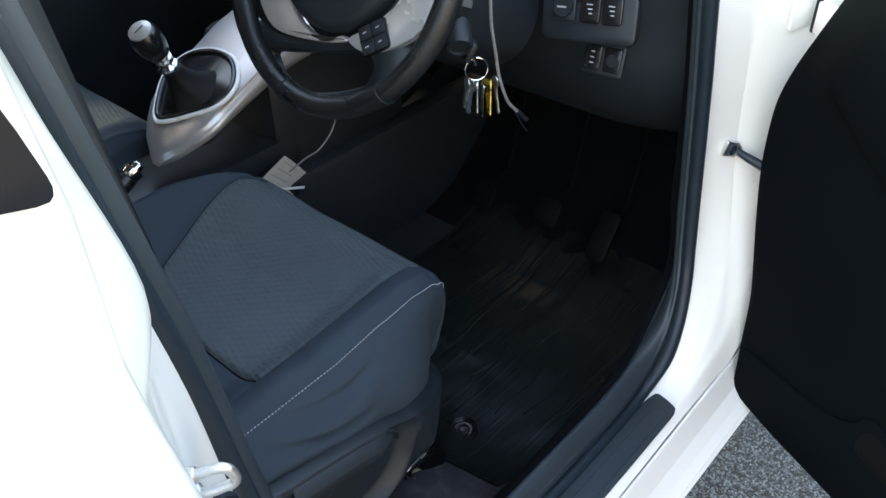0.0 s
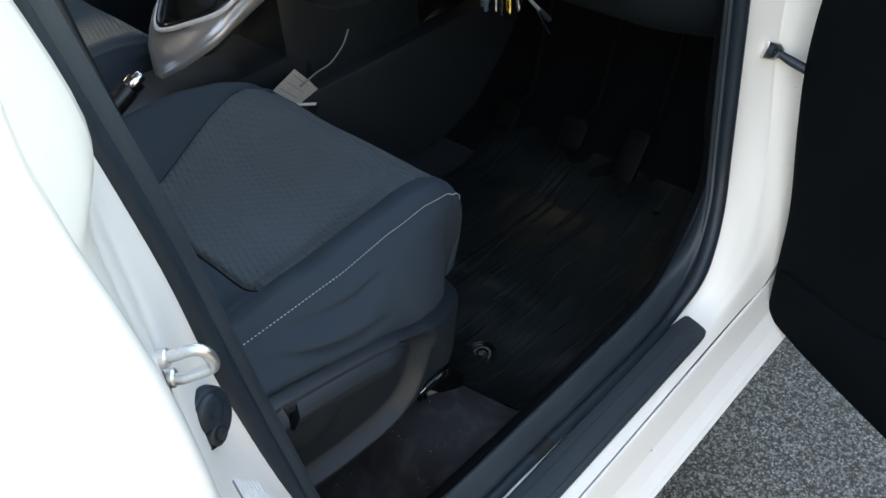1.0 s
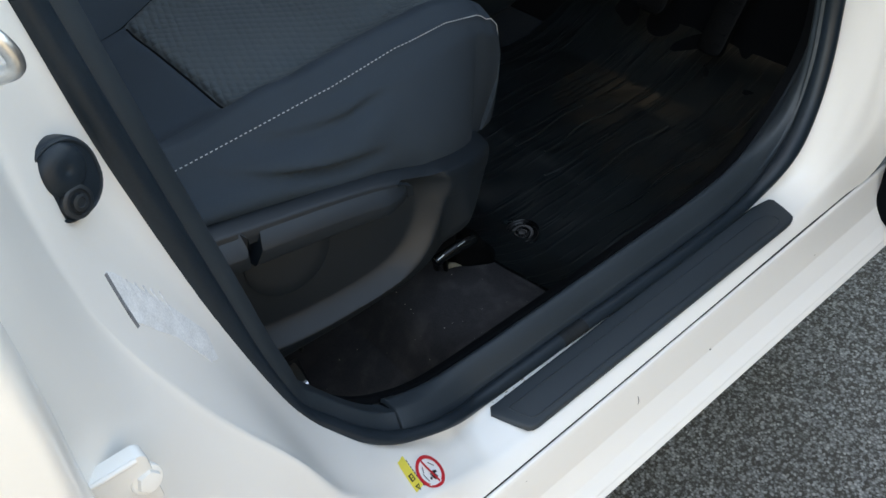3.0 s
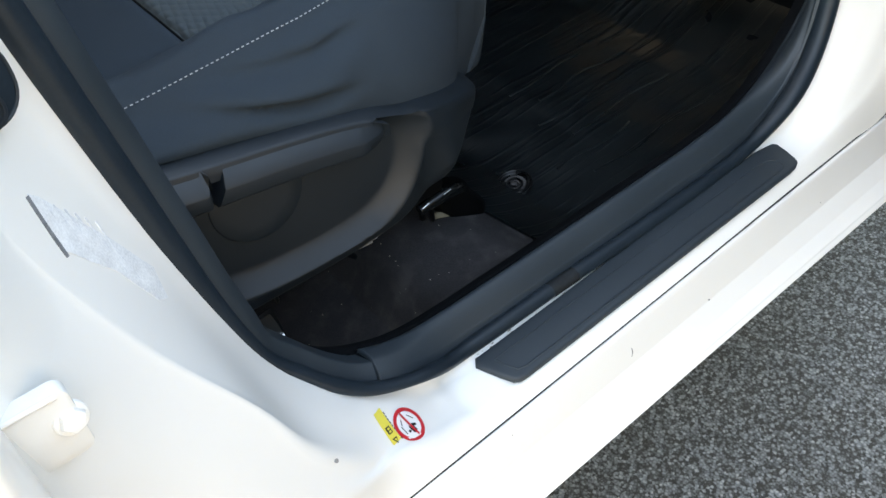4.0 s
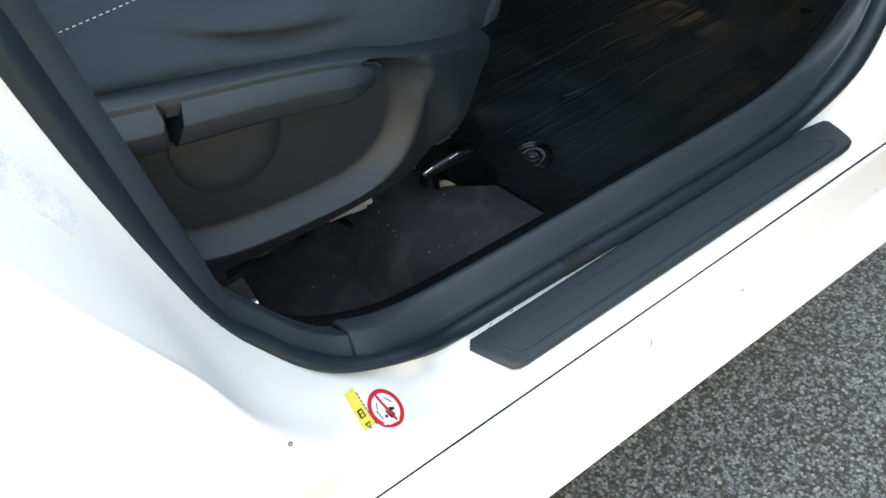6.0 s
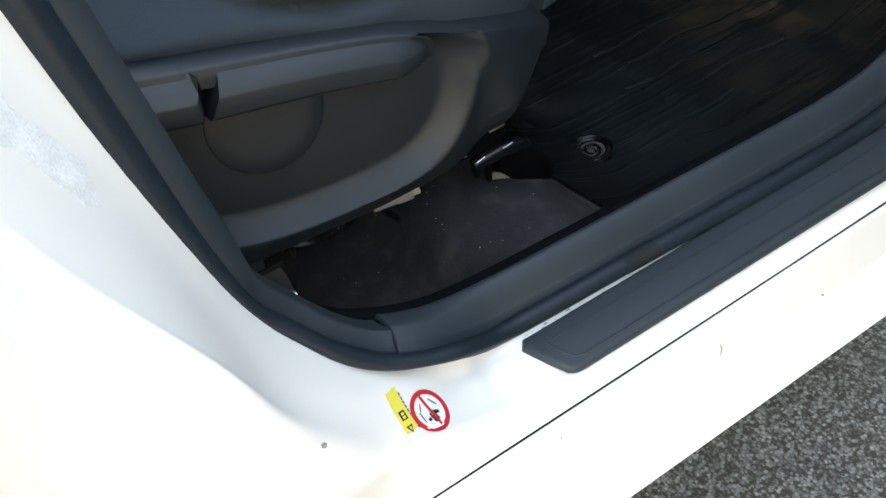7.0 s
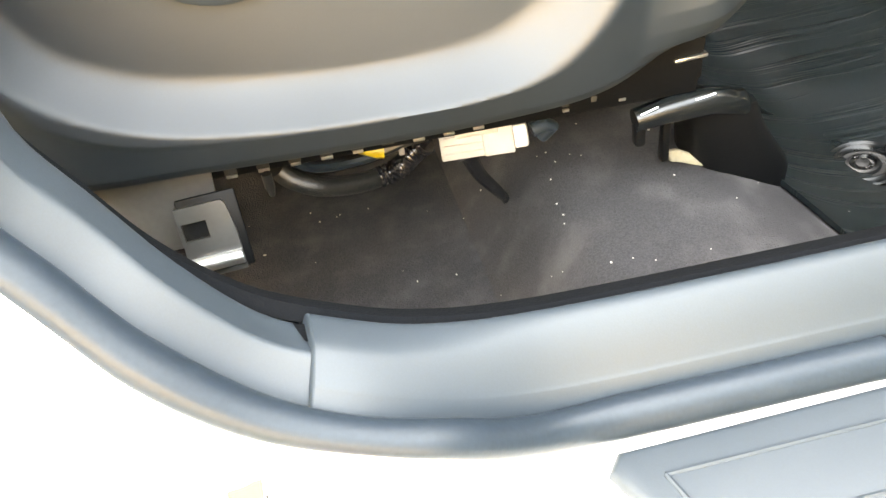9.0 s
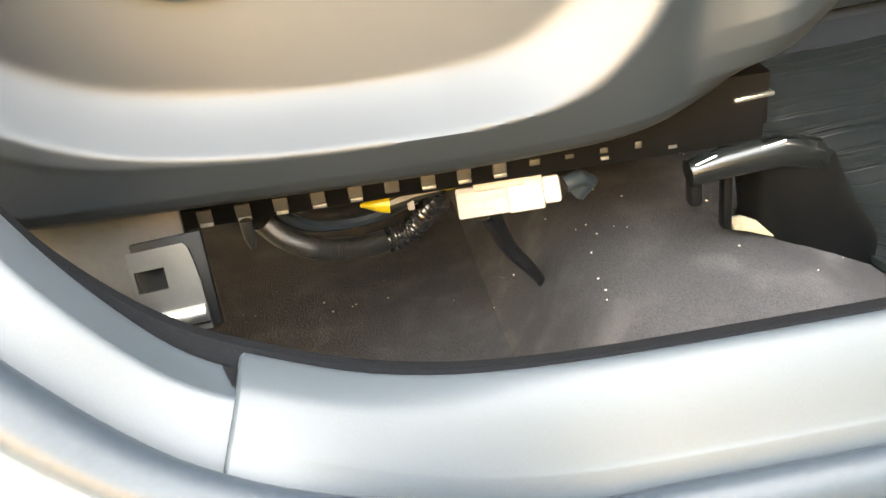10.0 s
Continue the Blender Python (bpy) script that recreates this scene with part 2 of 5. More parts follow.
# Across the doorway's painted edge, from under the rubber seal outwards.
EDGE = [
    ((-.300, .108, 1.28), (-.308, .085, 1.28), (-.318, .055, 1.28), (-.326, .028, 1.28), (-.345, -.035, 1.28)),
    ((-.279, .109, 1.16), (-.284, .088, 1.16), (-.2925, .058, 1.16), (-.302, .028, 1.16), (-.3340, -.036, 1.16)),
    ((-.262, .110, 1.058), (-.2705, .089, 1.058), (-.276, .058, 1.056), (-.2815, .028, 1.052), (-.3300, -.037, 1.05)),
    ((-.257, .110, 1.020), (-.2675, .090, 1.020), (-.2803, .062, 1.018), (-.3045, .004, 1.012), (-.3302, -.037, 1.010)),
    ((-.237, .108, .90), (-.2545, .088, .90), (-.279, .060, .90), (-.303, .000, .89), (-.3303, -.037, .885)),
    ((-.2215, .106, .77), (-.2415, .087, .765), (-.281, .038, .748), (-.302, -.002, .735), (-.3303, -.038, .71)),
    ((-.2045, .100, .65), (-.2185, .078, .645), (-.253, .024, .637), (-.285, -.012, .60), (-.3303, -.040, .56)),
    ((-.1885, .090, .55), (-.198, .058, .545), (-.211, .012, .54), (-.262, -.024, .50), (-.3303, -.043, .46)),
    ((-.172, .080, .492), (-.176, .045, .485), (-.188, .002, .474), (-.225, -.028, .43), (-.300, -.042, .38)),
    ((-.141, .062, .444), (-.144, .034, .435), (-.154, .002, .421), (-.165, -.012, .402), (-.21, -.0155, .353)),
    ((-.117, .056, .418), (-.119, .037, .4115), (-.125, .016, .4020), (-.129, -.002, .392), (-.14, -.0140, .3490)),
    ((-.090, .054, .398), (-.091, .040, .3910), (-.095, .020, .3850), (-.098, .000, .378), (-.10, -.0132, .3472)),
    ((-.055, .052, .382), (-.055, .0455, .3690), (-.056, .026, .364), (-.057, .004, .360), (-.06, -.0123, .3453)),
    ((.00, .064, .370), (.00, .054, .3572), (.00, .024, .354), (.00, .003, .3505), (.00, -.0112, .3425)),
    ((.23, .065, .357), (.23, .055, .3490), (.23, .026, .3455), (.23, .006, .3415), (.23, -.0070, .3315)),
    ((.46, .066, .352), (.46, .056, .3425), (.46, .028, .3385), (.46, .010, .3345), (.46, -.0020, .3210)),
    ((.545, .061, .392), (.552, .042, .377), (.558, .024, .362), (.563, .010, .346), (.57, -.0005, .3165)),
    ((.588, .074, .460), (.606, .052, .440), (.624, .030, .416), (.642, .010, .380), (.655, -.004, .330)),
    ((.603, .090, .55), (.638, .074, .54), (.668, .052, .525), (.705, .020, .50), (.73, -.005, .46)),
    ((.602, .102, .68), (.640, .092, .68), (.685, .080, .68), (.730, .050, .67), (.76, .015, .66)),
    ((.585, .107, .83), (.625, .098, .83), (.675, .086, .83), (.725, .055, .83), (.76, .018, .83)),
    ((.560, .110, .98), (.602, .102, .98), (.660, .090, .98), (.720, .060, .98), (.76, .02, .98)),
    ((.525, .112, 1.25), (.570, .104, 1.25), (.640, .092, 1.25), (.710, .062, 1.25), (.76, .02, 1.25)),
]


def ridged(row):
    """Tighten the bend along the pressed ridge of the pillar."""
    c = [Vector(p) for p in row]
    k = step(.44, .50, c[2].z) * (1 - step(.84, .92, c[2].z))
    c[1] += k * Vector((-.0035, .0035, 0))
    e = .5 - .36 * k
    return spline([c[0], c[1], c[1].lerp(c[2], 1 - e), c[2], c[2].lerp(c[3], e), c[3], c[4]], 3)


across = [ridged(row) for row in EDGE]
along = [spline([row[k] for row in across], 6) for k in range(len(across[0]))]
BODY = sheet([[tuple(col[i]) for col in along] for i in range(len(along[0]))])
bmesh.ops.recalc_face_normals(BODY, faces=BODY.faces)
SKIN = BVHTree.FromBMesh(BODY)
part("door_frame_panel", BODY, PAINT, car, "white painted pressed steel doorway edge", 60)


def drape(bm, m, cut=.003):
    """Lay a flat piece on the painted panel: each point keeps its height over m's plane as its height over the paint."""
    bmesh.ops.subdivide_edges(bm, edges=[e for e in bm.edges if e.calc_length() > cut], cuts=3, use_grid_fill=True)
    back = m.inverted()
    for v in bm.verts:
        h = (back @ v.co).z
        flat_ = v.co - h * m.col[2].to_3d()
        near, normal, _, _ = SKIN.find_nearest(flat_)
        if normal.y > 0:
            normal = -normal
        v.co = near + normal * h
    return bm

# Rocker cover below the doorway, past a thin dark seam.
ROCKER = [(-.0095, .30), (-.0117, .3400), (-.0126, .3416), (-.0142, .3420), (-.0162, .3410), (-.0178, .3380), (-.0250, .3168), (-.0256, .3148), (-.0298, .2995), (-.0308, .2978), (-.0405, .2810), (-.0422, .2780), (-.0470, .2730), (-.0545, .2665), (-.0552, .2650), (-.0552, .2638), (-.0560, .2630), (-.0588, .2602), (-.0594, .2590), (-.0550, .2478), (-.0535, .2464), (-.048, .2455), (-.03, .22), (.0, .19), (.06, .185)]


def sill_fall(x, z):
    """The sill runs down a little towards the front."""
    return -(.046 if z > .30 else .025 + .021 * max(z - .24, 0) / .06) * x


def sill_turn(x, z):
    return .018 * x * step(.25, .33, z)


part("rocker_cover", sheet([[(x, y + sill_turn(x, z), z + sill_fall(x, z)) for y, z in ROCKER] for x in np.linspace(-.5, .80, 22)]), PAINT, car, "white painted rocker cover with scuffs", 5)
part("lower_pillar_panel", rbox((-.335, -.010, .40), (.09, .016, .24), .004), PAINT, car)
part("pillar_backing", rbox((-.357, -.027, .82), (.050, .012, 1.00), .003), PAINT, car)
part("floor_pan", rbox((.15, .82, .18), (2.6, 1.55, .03), .004), PLASTIC, car)
# Shallow dent, its shade drawn as a grey crescent, and small rocker chips.
CHIP_AND_DENT = material("grey_chip_and_dent_shade", (.22, .21, .20), .6, 0, .3, 400, 0, 60)
DM0 = facing((.140, -.0225, .3085), (0, -.9, .42), (1, 0, 0))
bm = tube([DM0 @ Vector((.0045 * math.cos(a), .0070 * math.sin(a), .0)) for a in np.linspace(-1.2, 1.9, 16)], [.0002 + .0009 * math.sin(math.pi * k / 15) for k in range(16)], 6)
part("dent", bm, CHIP_AND_DENT, car, "grey crescent standing for the shade of a shallow dent")
random.seed(4)
for x, y, z, r in ((.205, -.031, .312, .0016), (.26, -.025, .333, .0013), (.268, -.036, .302, .0012), (.43, -.028, .322, .0014), (.49, -.034, .306, .0012), (.09, -.029, .318, .0014), (.075, -.03, .316, .0018), (-.179, -.006, .4565, .0018), (-.02, -.026, .33, .0011)):
    part("chip", lathe([(.0001, .0009), (r * .7, .0008), (r, -.0006)], facing((x, y + .006 + sill_turn(x, z), z - .001 + sill_fall(x, z)) if z < .4 else (x, y, z), (0, -.85, .5), (1, 0, .2)) @ Matrix.Diagonal((1, random.uniform(.5, 1.2), 1, 1)), 8), CHIP_AND_DENT, car)

# Near-black: the felt edging, and also the sheet that paints the footwell's shade.
FELT_AND_SHADE = material("black_felt_and_shade", (.0026, .0032, .0040), .9, 0, .3, 700, .3, 12, spec=.08)
# ---- rubber seal and trims run round the doorway ----
SEAL = [(-.297, .100, 1.26), (-.263, .099, 1.06), (-.2395, .096, .92), (-.2250, .093, .80), (-.2152, .091, .72), (-.2045, .085, .63), (-.1945, .078, .55), (-.1818, .068, .495), (-.162, .058, .4645), (-.1435, .048, .4405), (-.120, .041, .419), (-.093, .036, .405), (-.059, .033, .393), (-.01, .031, .387), (.10, .031, .381), (.25, .032, .374), (.38, .033, .369), (.46, .036, .373), (.52, .043, .391), (.562, .053, .428), (.588, .064, .485), (.602, .076, .55), (.604, .088, .68), (.588, .094, .83), (.562, .097, .98), (.527, .10, 1.26)]
LOOP = spline(SEAL, 5)


def stations():
    """Stations along the doorway: place, direction into the opening, direction out of the car."""
    out = []
    for i, p in enumerate(LOOP):
        q, r = LOOP[max(i - 2, 0)], LOOP[min(i + 2, len(LOOP) - 1)]
        tx, tz = r[0] - q[0], r[2] - q[2]
        k = math.hypot(tx, tz)
        out.append((Vector(p), Vector((-tz / k, 0, tx / k)), Vector((0, -1, 0))))
    return out


STATIONS = stations()


def ring(a, b, ra, rb, n=14):
    return [(a + ra * math.cos(2 * math.pi * k / n), b + rb * math.sin(2 * math.pi * k / n)) for k in range(n)]


def inboard(p):
    """1 along the sill, where the seal lies lower and farther in, 0 elsewhere."""
    return step(-.065, .0, p[0]) * (1 - step(.43, .53, p[0])) if p[2] < .6 else 0.0


def raised(p):
    """Round the lower rear corner the seal sits farther into the opening."""
    return step(-.0, -.085, p[0]) * (1 - step(.50, .62, p[2]))


def seal_rows(grow=0.0):
    rows = []
    for P, A, B in STATIONS:
        k, f = raised(P), inboard(P)
        u, v, ru, rv = .0055 * k, -.0165 + .0025 * k, .0112 - .0050 * k, .0120 - .0028 * k
        u, v, ru, rv = u + (-.0200 - u) * f, v + (-.0288 + .0034 * step(.07, .30, P[0]) - v) * f, ru + (.0080 - ru) * f + grow, rv + (.0080 - rv) * f + grow
        slim = step(-.14, -.085, P[0]) * (1 - step(-.035, .005, P[0])) if P[2] < .6 else 0
        u, v, ru, rv = u - .0016 * slim, v + .0010 * slim, ru * (1 - .26 * slim), rv * (1 - .26 * slim)
        rows.append([P + c * A + d * B for c, d in ring(u, v, ru, rv, 18)])
    return rows


part("door_seal", sheet(seal_rows(), True, True), RUBBER, car, "black rubber door seal")
DUSTY = material("dusty_rubber", (.0145, .0175, .0195), .7, 0, .35, 300, .1, 60, spec=.2)
wider = seal_rows(.0002)
low = [i for i in range(len(wider) - 1) if wider[i][0].x <= .12 < wider[i + 1][0].x and wider[i][0].z < .5][0]
sleeve = [[p.lerp(q, (x - p.x) / (q.x - p.x)) for p, q in zip(wider[low], wider[low + 1])] for x in (.110, .120, .130, .145)]
part("seal_joint", sheet(sleeve, True, True), DUSTY, car, "dusty grey joint sleeve in the door seal")


def reach(p):
    """Inner edge of the trims: lower and deeper along the sill than round the pillar."""
    if p[0] < .3 and p[2] > .408 or p[0] < -.098:
        a = interp(p[2], [.402, .416, .43, .445, .46, .475, .5, .55, .6, .66, .73, .78, .82, 1.0, 1.2], [-.004, -.002, .001, .006, .010, .0145, .0205, .022, .0205, .0205, .0205, .0175, .0165, .027, .037])
        return a, p[1] - interp(p[2], [.42, .50, .6, .7], [.112, .118, .130, .138])
    if p[2] < .45:
        return interp(p[0], [-.098, -.077, -.047, .007, .062, .2], [-.004, -.007, -.0095, -.013, -.016, -.018]), p[1] - .112
    return interp(p[2], [.45, .60], [-.018, -.008]), interp(p[2], [.45, .60, .8], [p[1] - .112, -.045, -.038])


def on_sill(p):
    """1 along the sill, 0 up the pillars."""
    return step(-.16, -.10, p[0]) * (1 - step(.46, .60, p[0])) * (1 - step(.43, .50, p[2]))


# Sill trim across: groove by the seal, dull under-face, lip, rising face, crest, inner drop.
AT_CORNER = [(-.002, -.0175), (.0030, -.0190), (.0060, -.0215), (.0088, -.0245), (.0102, -.0262), (.0145, -.0345), (.0158, -.0400), (.0142, -.0530), (.0115, -.0580), (.0040, -.0640), (-.012, -.0700), (-.030, -.0705)]
AT_SILL = [(-.0230, -.0330), (-.0180, -.0345), (-.0152, -.0358), (-.0103, -.0382), (-.0086, -.0396), (.0008, -.0460), (.0068, -.0520), (.0092, -.0565), (.0080, -.0615), (.0010, -.0650), (-.012, -.0680), (-.030, -.0690)]


AT_PILLAR = [(-.0020, -.0205), (.0020, -.0238), (.0075, -.0287), (.0136, -.0342), (.0151, -.0357), (.0158, -.0374), (.0156, -.0400), (.0136, -.0530), (.0122, -.0558), (.006, -.0590), (-.003, -.063), (-.027, -.064)]


def low_pillar(p):
    """1 round the lower rear corner of the doorway, 0 above it."""
    return (1 - step(.455, .53, p[2])) if p[0] < 0 else 0.0


def sill_section(p):
    f = step(-.09, .0, p[0])
    return [(a0 + (a1 - a0) * f, b0 + (b1 - b0) * f) for (a0, b0), (a1, b1) in zip(AT_CORNER, AT_SILL)]


def trim_profile(p, drop=0.0):
    a, b = reach(p)
    k = .0055 * raised(p) - .0105 * inboard(p)
    crest = interp(p[2], [.41, .425, .445, .463, .478, .6], [.0100, .0125, .0165, .0195, .0225, .0245]) if p[0] < -.09 else .0105 + k
    points = [(.0010 + k, -.0175), (.0040 + k, -.0160), (max(crest * .7, k + .006) , -.0190), (crest, -.0262), (crest - .0004, -.0278), (crest - .0016, -.0296), (crest - .0020, -.0350)]
    points += [((crest - .002 + a) / 2 + .003, (b - .035) / 2), (a + .0016, b + .004), (a, b), (a - .004, b - .0008), (a - .025, b - .001)]
    f = low_pillar(p) if drop else on_sill(p)
    drop += .0015 * step(-.13, -.10, p[0]) - .0048 * step(-.108, -.155, p[0]) if drop else 0
    points = [(u + (x - u) * f, v + (y - v) * f) for (u, v), (x, y) in zip(points, AT_PILLAR if drop else sill_section(p))]
    return [(u - drop * interp(-v, [.027, .036, .046], [.35, .6, 1]), v) for u, v in spline(points, 3)]


def sweep_by(profile, pick=lambda p: True):
    return sheet([[P + a * A + b * B for a, b in profile(P)] for P, A, B in STATIONS if pick(P)])


def edging_profile(p):
    a, b = reach(p)
    pillar = [(a - .004, b + .001), (a - .0025, b - .0015), (a - .003, b - .0085), (a - .005, b - .0145), (a - .012, b - .0170), (a - .09, b - .0190)]
    u, v = sill_section(p)[7]
    sill = [(u - .008, v - .006), (u - .0050, v - .0115), (u - .0075, v - .0190), (u - .0140, v - .0245), (u - .026, v - .0280), (u - .10, v - .0290)]
    f = max(on_sill(p), low_pillar(p))
    return [(c + (e - c) * f, d + (g - d) * f) for (c, d), (e, g) in zip(pillar, sill)]


part("carpet_edging", sweep_by(edging_profile), FELT_AND_SHADE, car, "black edging between sill trim and carpet")
sill_trim = thing("sill_trim", (.2, .08, .3), "dark grey grained plastic trim along the inner door sill", "sill trim")
part("trim_body", sweep_by(trim_profile, lambda p: p[2] < .47 and p[0] > -.102 or p[0] > .4 and p[2] < 1.02), TRIM, sill_trim)
pillar_trim = thing("pillar_trim", (-.17, .12, .3), "dark grey plastic lower door pillar trim", "pillar trim")
part("trim_body", sweep_by(lambda p: trim_profile(p, .003), lambda p: p[0] < -.090 and p[2] < 1.24), TRIM, pillar_trim)
# End edge of the sill trim where it laps over the pillar trim.
st = [s for s in STATIONS if s[0][0] > -.102][0]
tp = trim_profile(st[0])[3:25]
part("trim_end", sheet([[st[0] + (a - d) * st[1] + b * st[2] + Vector((-e, 0, 0)) for a, b in tp] for d, e in ((0, 0), (.0003, .0007), (.0010, .0010), (.0050, .0010))]), TRIM, sill_trim)

# Dark slit where the pillar trim ends under the sill trim.
along_ = Vector((st[1].z, 0, -st[1].x))
slit = []
for a, b in [q for q in trim_profile(st[0], .003) if .041 < -q[1] < .0585]:
    w = .0004 + .0034 * step(.041, .056, -b)
    slit.append([st[0] + (a + .0006) * st[1] + b * st[2] + along_ * d for d in (-.0010 - w, .0005)])
part("slit", sheet(slit), FELT_AND_SHADE, pillar_trim, "dark slit beside the sill trim")

# Scuff plate on the sill.
scuff = thing("scuff_plate", (.24, .02, .356), "dark grey grained plastic scuff plate on the white sill", "scuff plate")
OUT = [(-.006, .0430), (.000, .0505), (.12, .0515), (.28, .0535), (.446, .0540), (.466, .0512), (.475, .0495), (.4785, .0440), (.475, .028), (.4705, .0145), (.467, .0090), (.459, .0062), (.446, .0052), (.022, .0030), (.015, .0040), (.010, .0075), (.004, .021), (-.003, .036)]
ON_SILL = Matrix.Translation((0, 0, .3535)) @ Matrix.Rotation(.034, 4, "Y")
part("plate", plate(OUT, .0066, ON_SILL, .0032, seg=3), TRIM, scuff)
INNER = [(.012, .0365), (.426, .0365), (.443, .033), (.450, .025), (.449, .017), (.441, .0125), (.028, .0105), (.0205, .013), (.015, .025)]
bm = tube([ON_SILL @ Vector((x, y, .0066)) for x, y in INNER + INNER[:1]], .0010, 6)
part("moulded_line", bm, TRIM, scuff)

# Warning label: red ring with a bar over plain marks, and a yellow strip.
LABEL_RED = material("red_print", (.62, .02, .03), .35, 0, .05, 300, 0, 20)
LABEL_WHITE = material("white_print", (.82, .82, .80), .35, 0, .04, 300, 0, 20)
LABEL_YELLOW = material("yellow_print", (.80, .66, .10), .35, 0, .05, 300, 0, 20)
INK = material("black_print", (.015, .015, .015), .4, 0, .1, 300, 0, 20)
label = thing("warning_label", (-.105, .02, .383), "red ring and yellow strip warning label on white paint", "label")
LAB = facing((-.1005, .0205, .389), (.5, -.22, .84), (0, -.98, -.20)) @ Matrix.Diagonal((1.2, 1.2, 1, 1))


def disc(r0, r1, h, m, n=32):
    bm = bmesh.new()
    rows = [[m @ Vector((r * math.cos(2 * math.pi * k / n), r * math.sin(2 * math.pi * k / n), h)) for k in range(n)] for r in (r0, r1)]
    return drape(sheet(rows, True, bm=bm), m)


def flat(outline, h, m):
    return drape(plate(outline, .0002, m @ Matrix.Translation((0, 0, h))), m)


part("ring_print", disc(.0104, .0134, .0012, LAB), LABEL_RED, label, "red prohibition ring")
part("backing", flat([(.0132 * math.cos(k * .2), .0132 * math.sin(k * .2)) for k in range(31)], .0006, LAB), LABEL_WHITE, label)
part("bar_print", flat([(-.0105, .0012), (-.0100, -.0005), (.0105, -.0012), (.0100, .0005)], .0016, LAB @ pose(0, 0, 0, 0, 0, 20)), LABEL_RED, label, "red bar across the ring")
for o in ([(.0008, .0016), (.0030, .0050), (.0046, .0046), (.0036, .0018), (.0070, .0022), (.0074, .0010)], [(.0010, -.0012), (.0080, -.0006), (.0070, -.0022), (.0016, -.0022)], [(.0030, -.0034), (.0048, -.0030), (.0050, -.0050), (.0032, -.0052)], [(-.0068, -.0030), (-.0030, -.0062), (-.0026, -.0058), (-.0064, -.0026)], [(-.0055, .0050), (.0, .0074), (.0, .0068), (-.0055, .0044)], [(-.0028, -.0074), (.0040, -.0078), (.0040, -.0072), (-.0028, -.0068)]):
    part("mark", flat(o, .0012, LAB @ pose(0, 0, 0, 0, 0, 20)), INK, label)
STRIP = LAB @ Matrix.Translation((-.0048, -.0196, 0)) @ pose(0, 0, 0, 0, 0, 12) @ Matrix.Diagonal((.82, 1, 1, 1)) @ Matrix.Translation((.003, .0199, 0))
part("strip_print", flat([(-.0195, -.0152), (.0125, -.0152), (.0135, -.0246), (-.0185, -.0246)], .0006, STRIP), LABEL_YELLOW, label, "yellow strip")
for o in ([(-.003, -.0178), (.004, -.0178), (.004, -.0225), (-.003, -.0225)], [(.0085, -.0178), (.0145, -.020), (.0085, -.0225)]):
    part("mark", flat(o, .0009, STRIP), INK, label)
for o in ([(-.0018, -.0190), (.0003, -.0190), (.0003, -.0213), (-.0018, -.0213)], [(.0011, -.0190), (.0030, -.0190), (.0030, -.0213), (.0011, -.0213)], [(.0095, -.0191), (.0125, -.020), (.0095, -.0212)]):
    part("mark", flat(o, .0012, STRIP), LABEL_YELLOW, label)
for k in range(9):
    part("text_bar", flat([(-.015 + k * .0033, -.0141), (-.0128 + k * .0033, -.0141), (-.0128 + k * .0033, -.0148), (-.015 + k * .0033, -.0148)], .0006, STRIP), INK, label)

# Rusty grime caught between the seal and the scuff plate.
GRIME = material("rusty_grime", (.40, .34, .26), .9, 0, .4, 900, .2, 60)
random.seed(21)
bm = bmesh.new()
for k in range(46):
    p, normal, _, _ = SKIN.find_nearest(Vector((random.uniform(.0, .30), random.uniform(.0505, .0570), .352)))
    if normal.y > 0:
        normal = -normal
    spot = facing(p, normal, (1, random.uniform(-.2, .2), 0))
    r, n = random.uniform(.0003, .0008), 7
    plate([(r * random.uniform(1.5, 4) * math.cos(a), r * random.uniform(.5, 1) * math.sin(a)) for a in (2 * math.pi * q / n for q in range(n))], .0004, spot, bm=bm)
tagged(part("grime", bm, GRIME, car, "brown grime along the sill seal"), kind="stuff")

# ---- cabin shell ----
HEAD = material("grey_headlining", (.22, .22, .215), .9, 0, .1, 900, .3, 6)
GLASS = material("dark_window_glass", (.006, .008, .012), .05, 0, .05, 50, 0, 3, spec=.25)
part("roof", rbox((-.5, .88, 1.50), (1.46, 1.37, .04), .015), PAINT, car)
part("headlining", rbox((-.5, .82, 1.465), (1.40, 1.2, .012), .004), HEAD, car)
part("rear_bulkhead", rbox((-1.2, .82, .8), (.04, 1.5, 1.3), .01), HEAD, car)
part("firewall", rbox((1.08, .82, .62), (.04, 1.5, .86), .01), PLASTIC, car)
part("far_door_panel", rbox((-.1, 1.62, .62), (2.4, .06, .80), .01), PLASTIC, car)
part("far_roof_rail", rbox((-.2, 1.50, 1.42), (1.7, .06, .10), .02), PAINT, car)
part("console_side", rbox((.62, .775, .40), (.80, .05, .26), .012), PLASTIC, car)
part("far_pillar", rbox((-.30, 1.57, 1.2), (.12, .05, .40), .01), PLASTIC, car)
# Opaque pane added out of view to keep the sun off the cabin.
part("far_window_block", rbox((-.1, 1.575, 1.19), (2.2, .006, .42), .002), GLASS, car, "opaque dark pane in the far window, added to keep sun out")
# Near-black sheet over the carpet paints in the shade under the dashboard.
part("footwell_shade", thick([[(x, y, z) for y in (.11, .45, .76)] for x, z in ((.70, .275), (.80, .31), (.90, .40), (1.05, .60))], (0, 0, -.004)), FELT_AND_SHADE, car, "near-black sheet standing in for the footwell's shade")
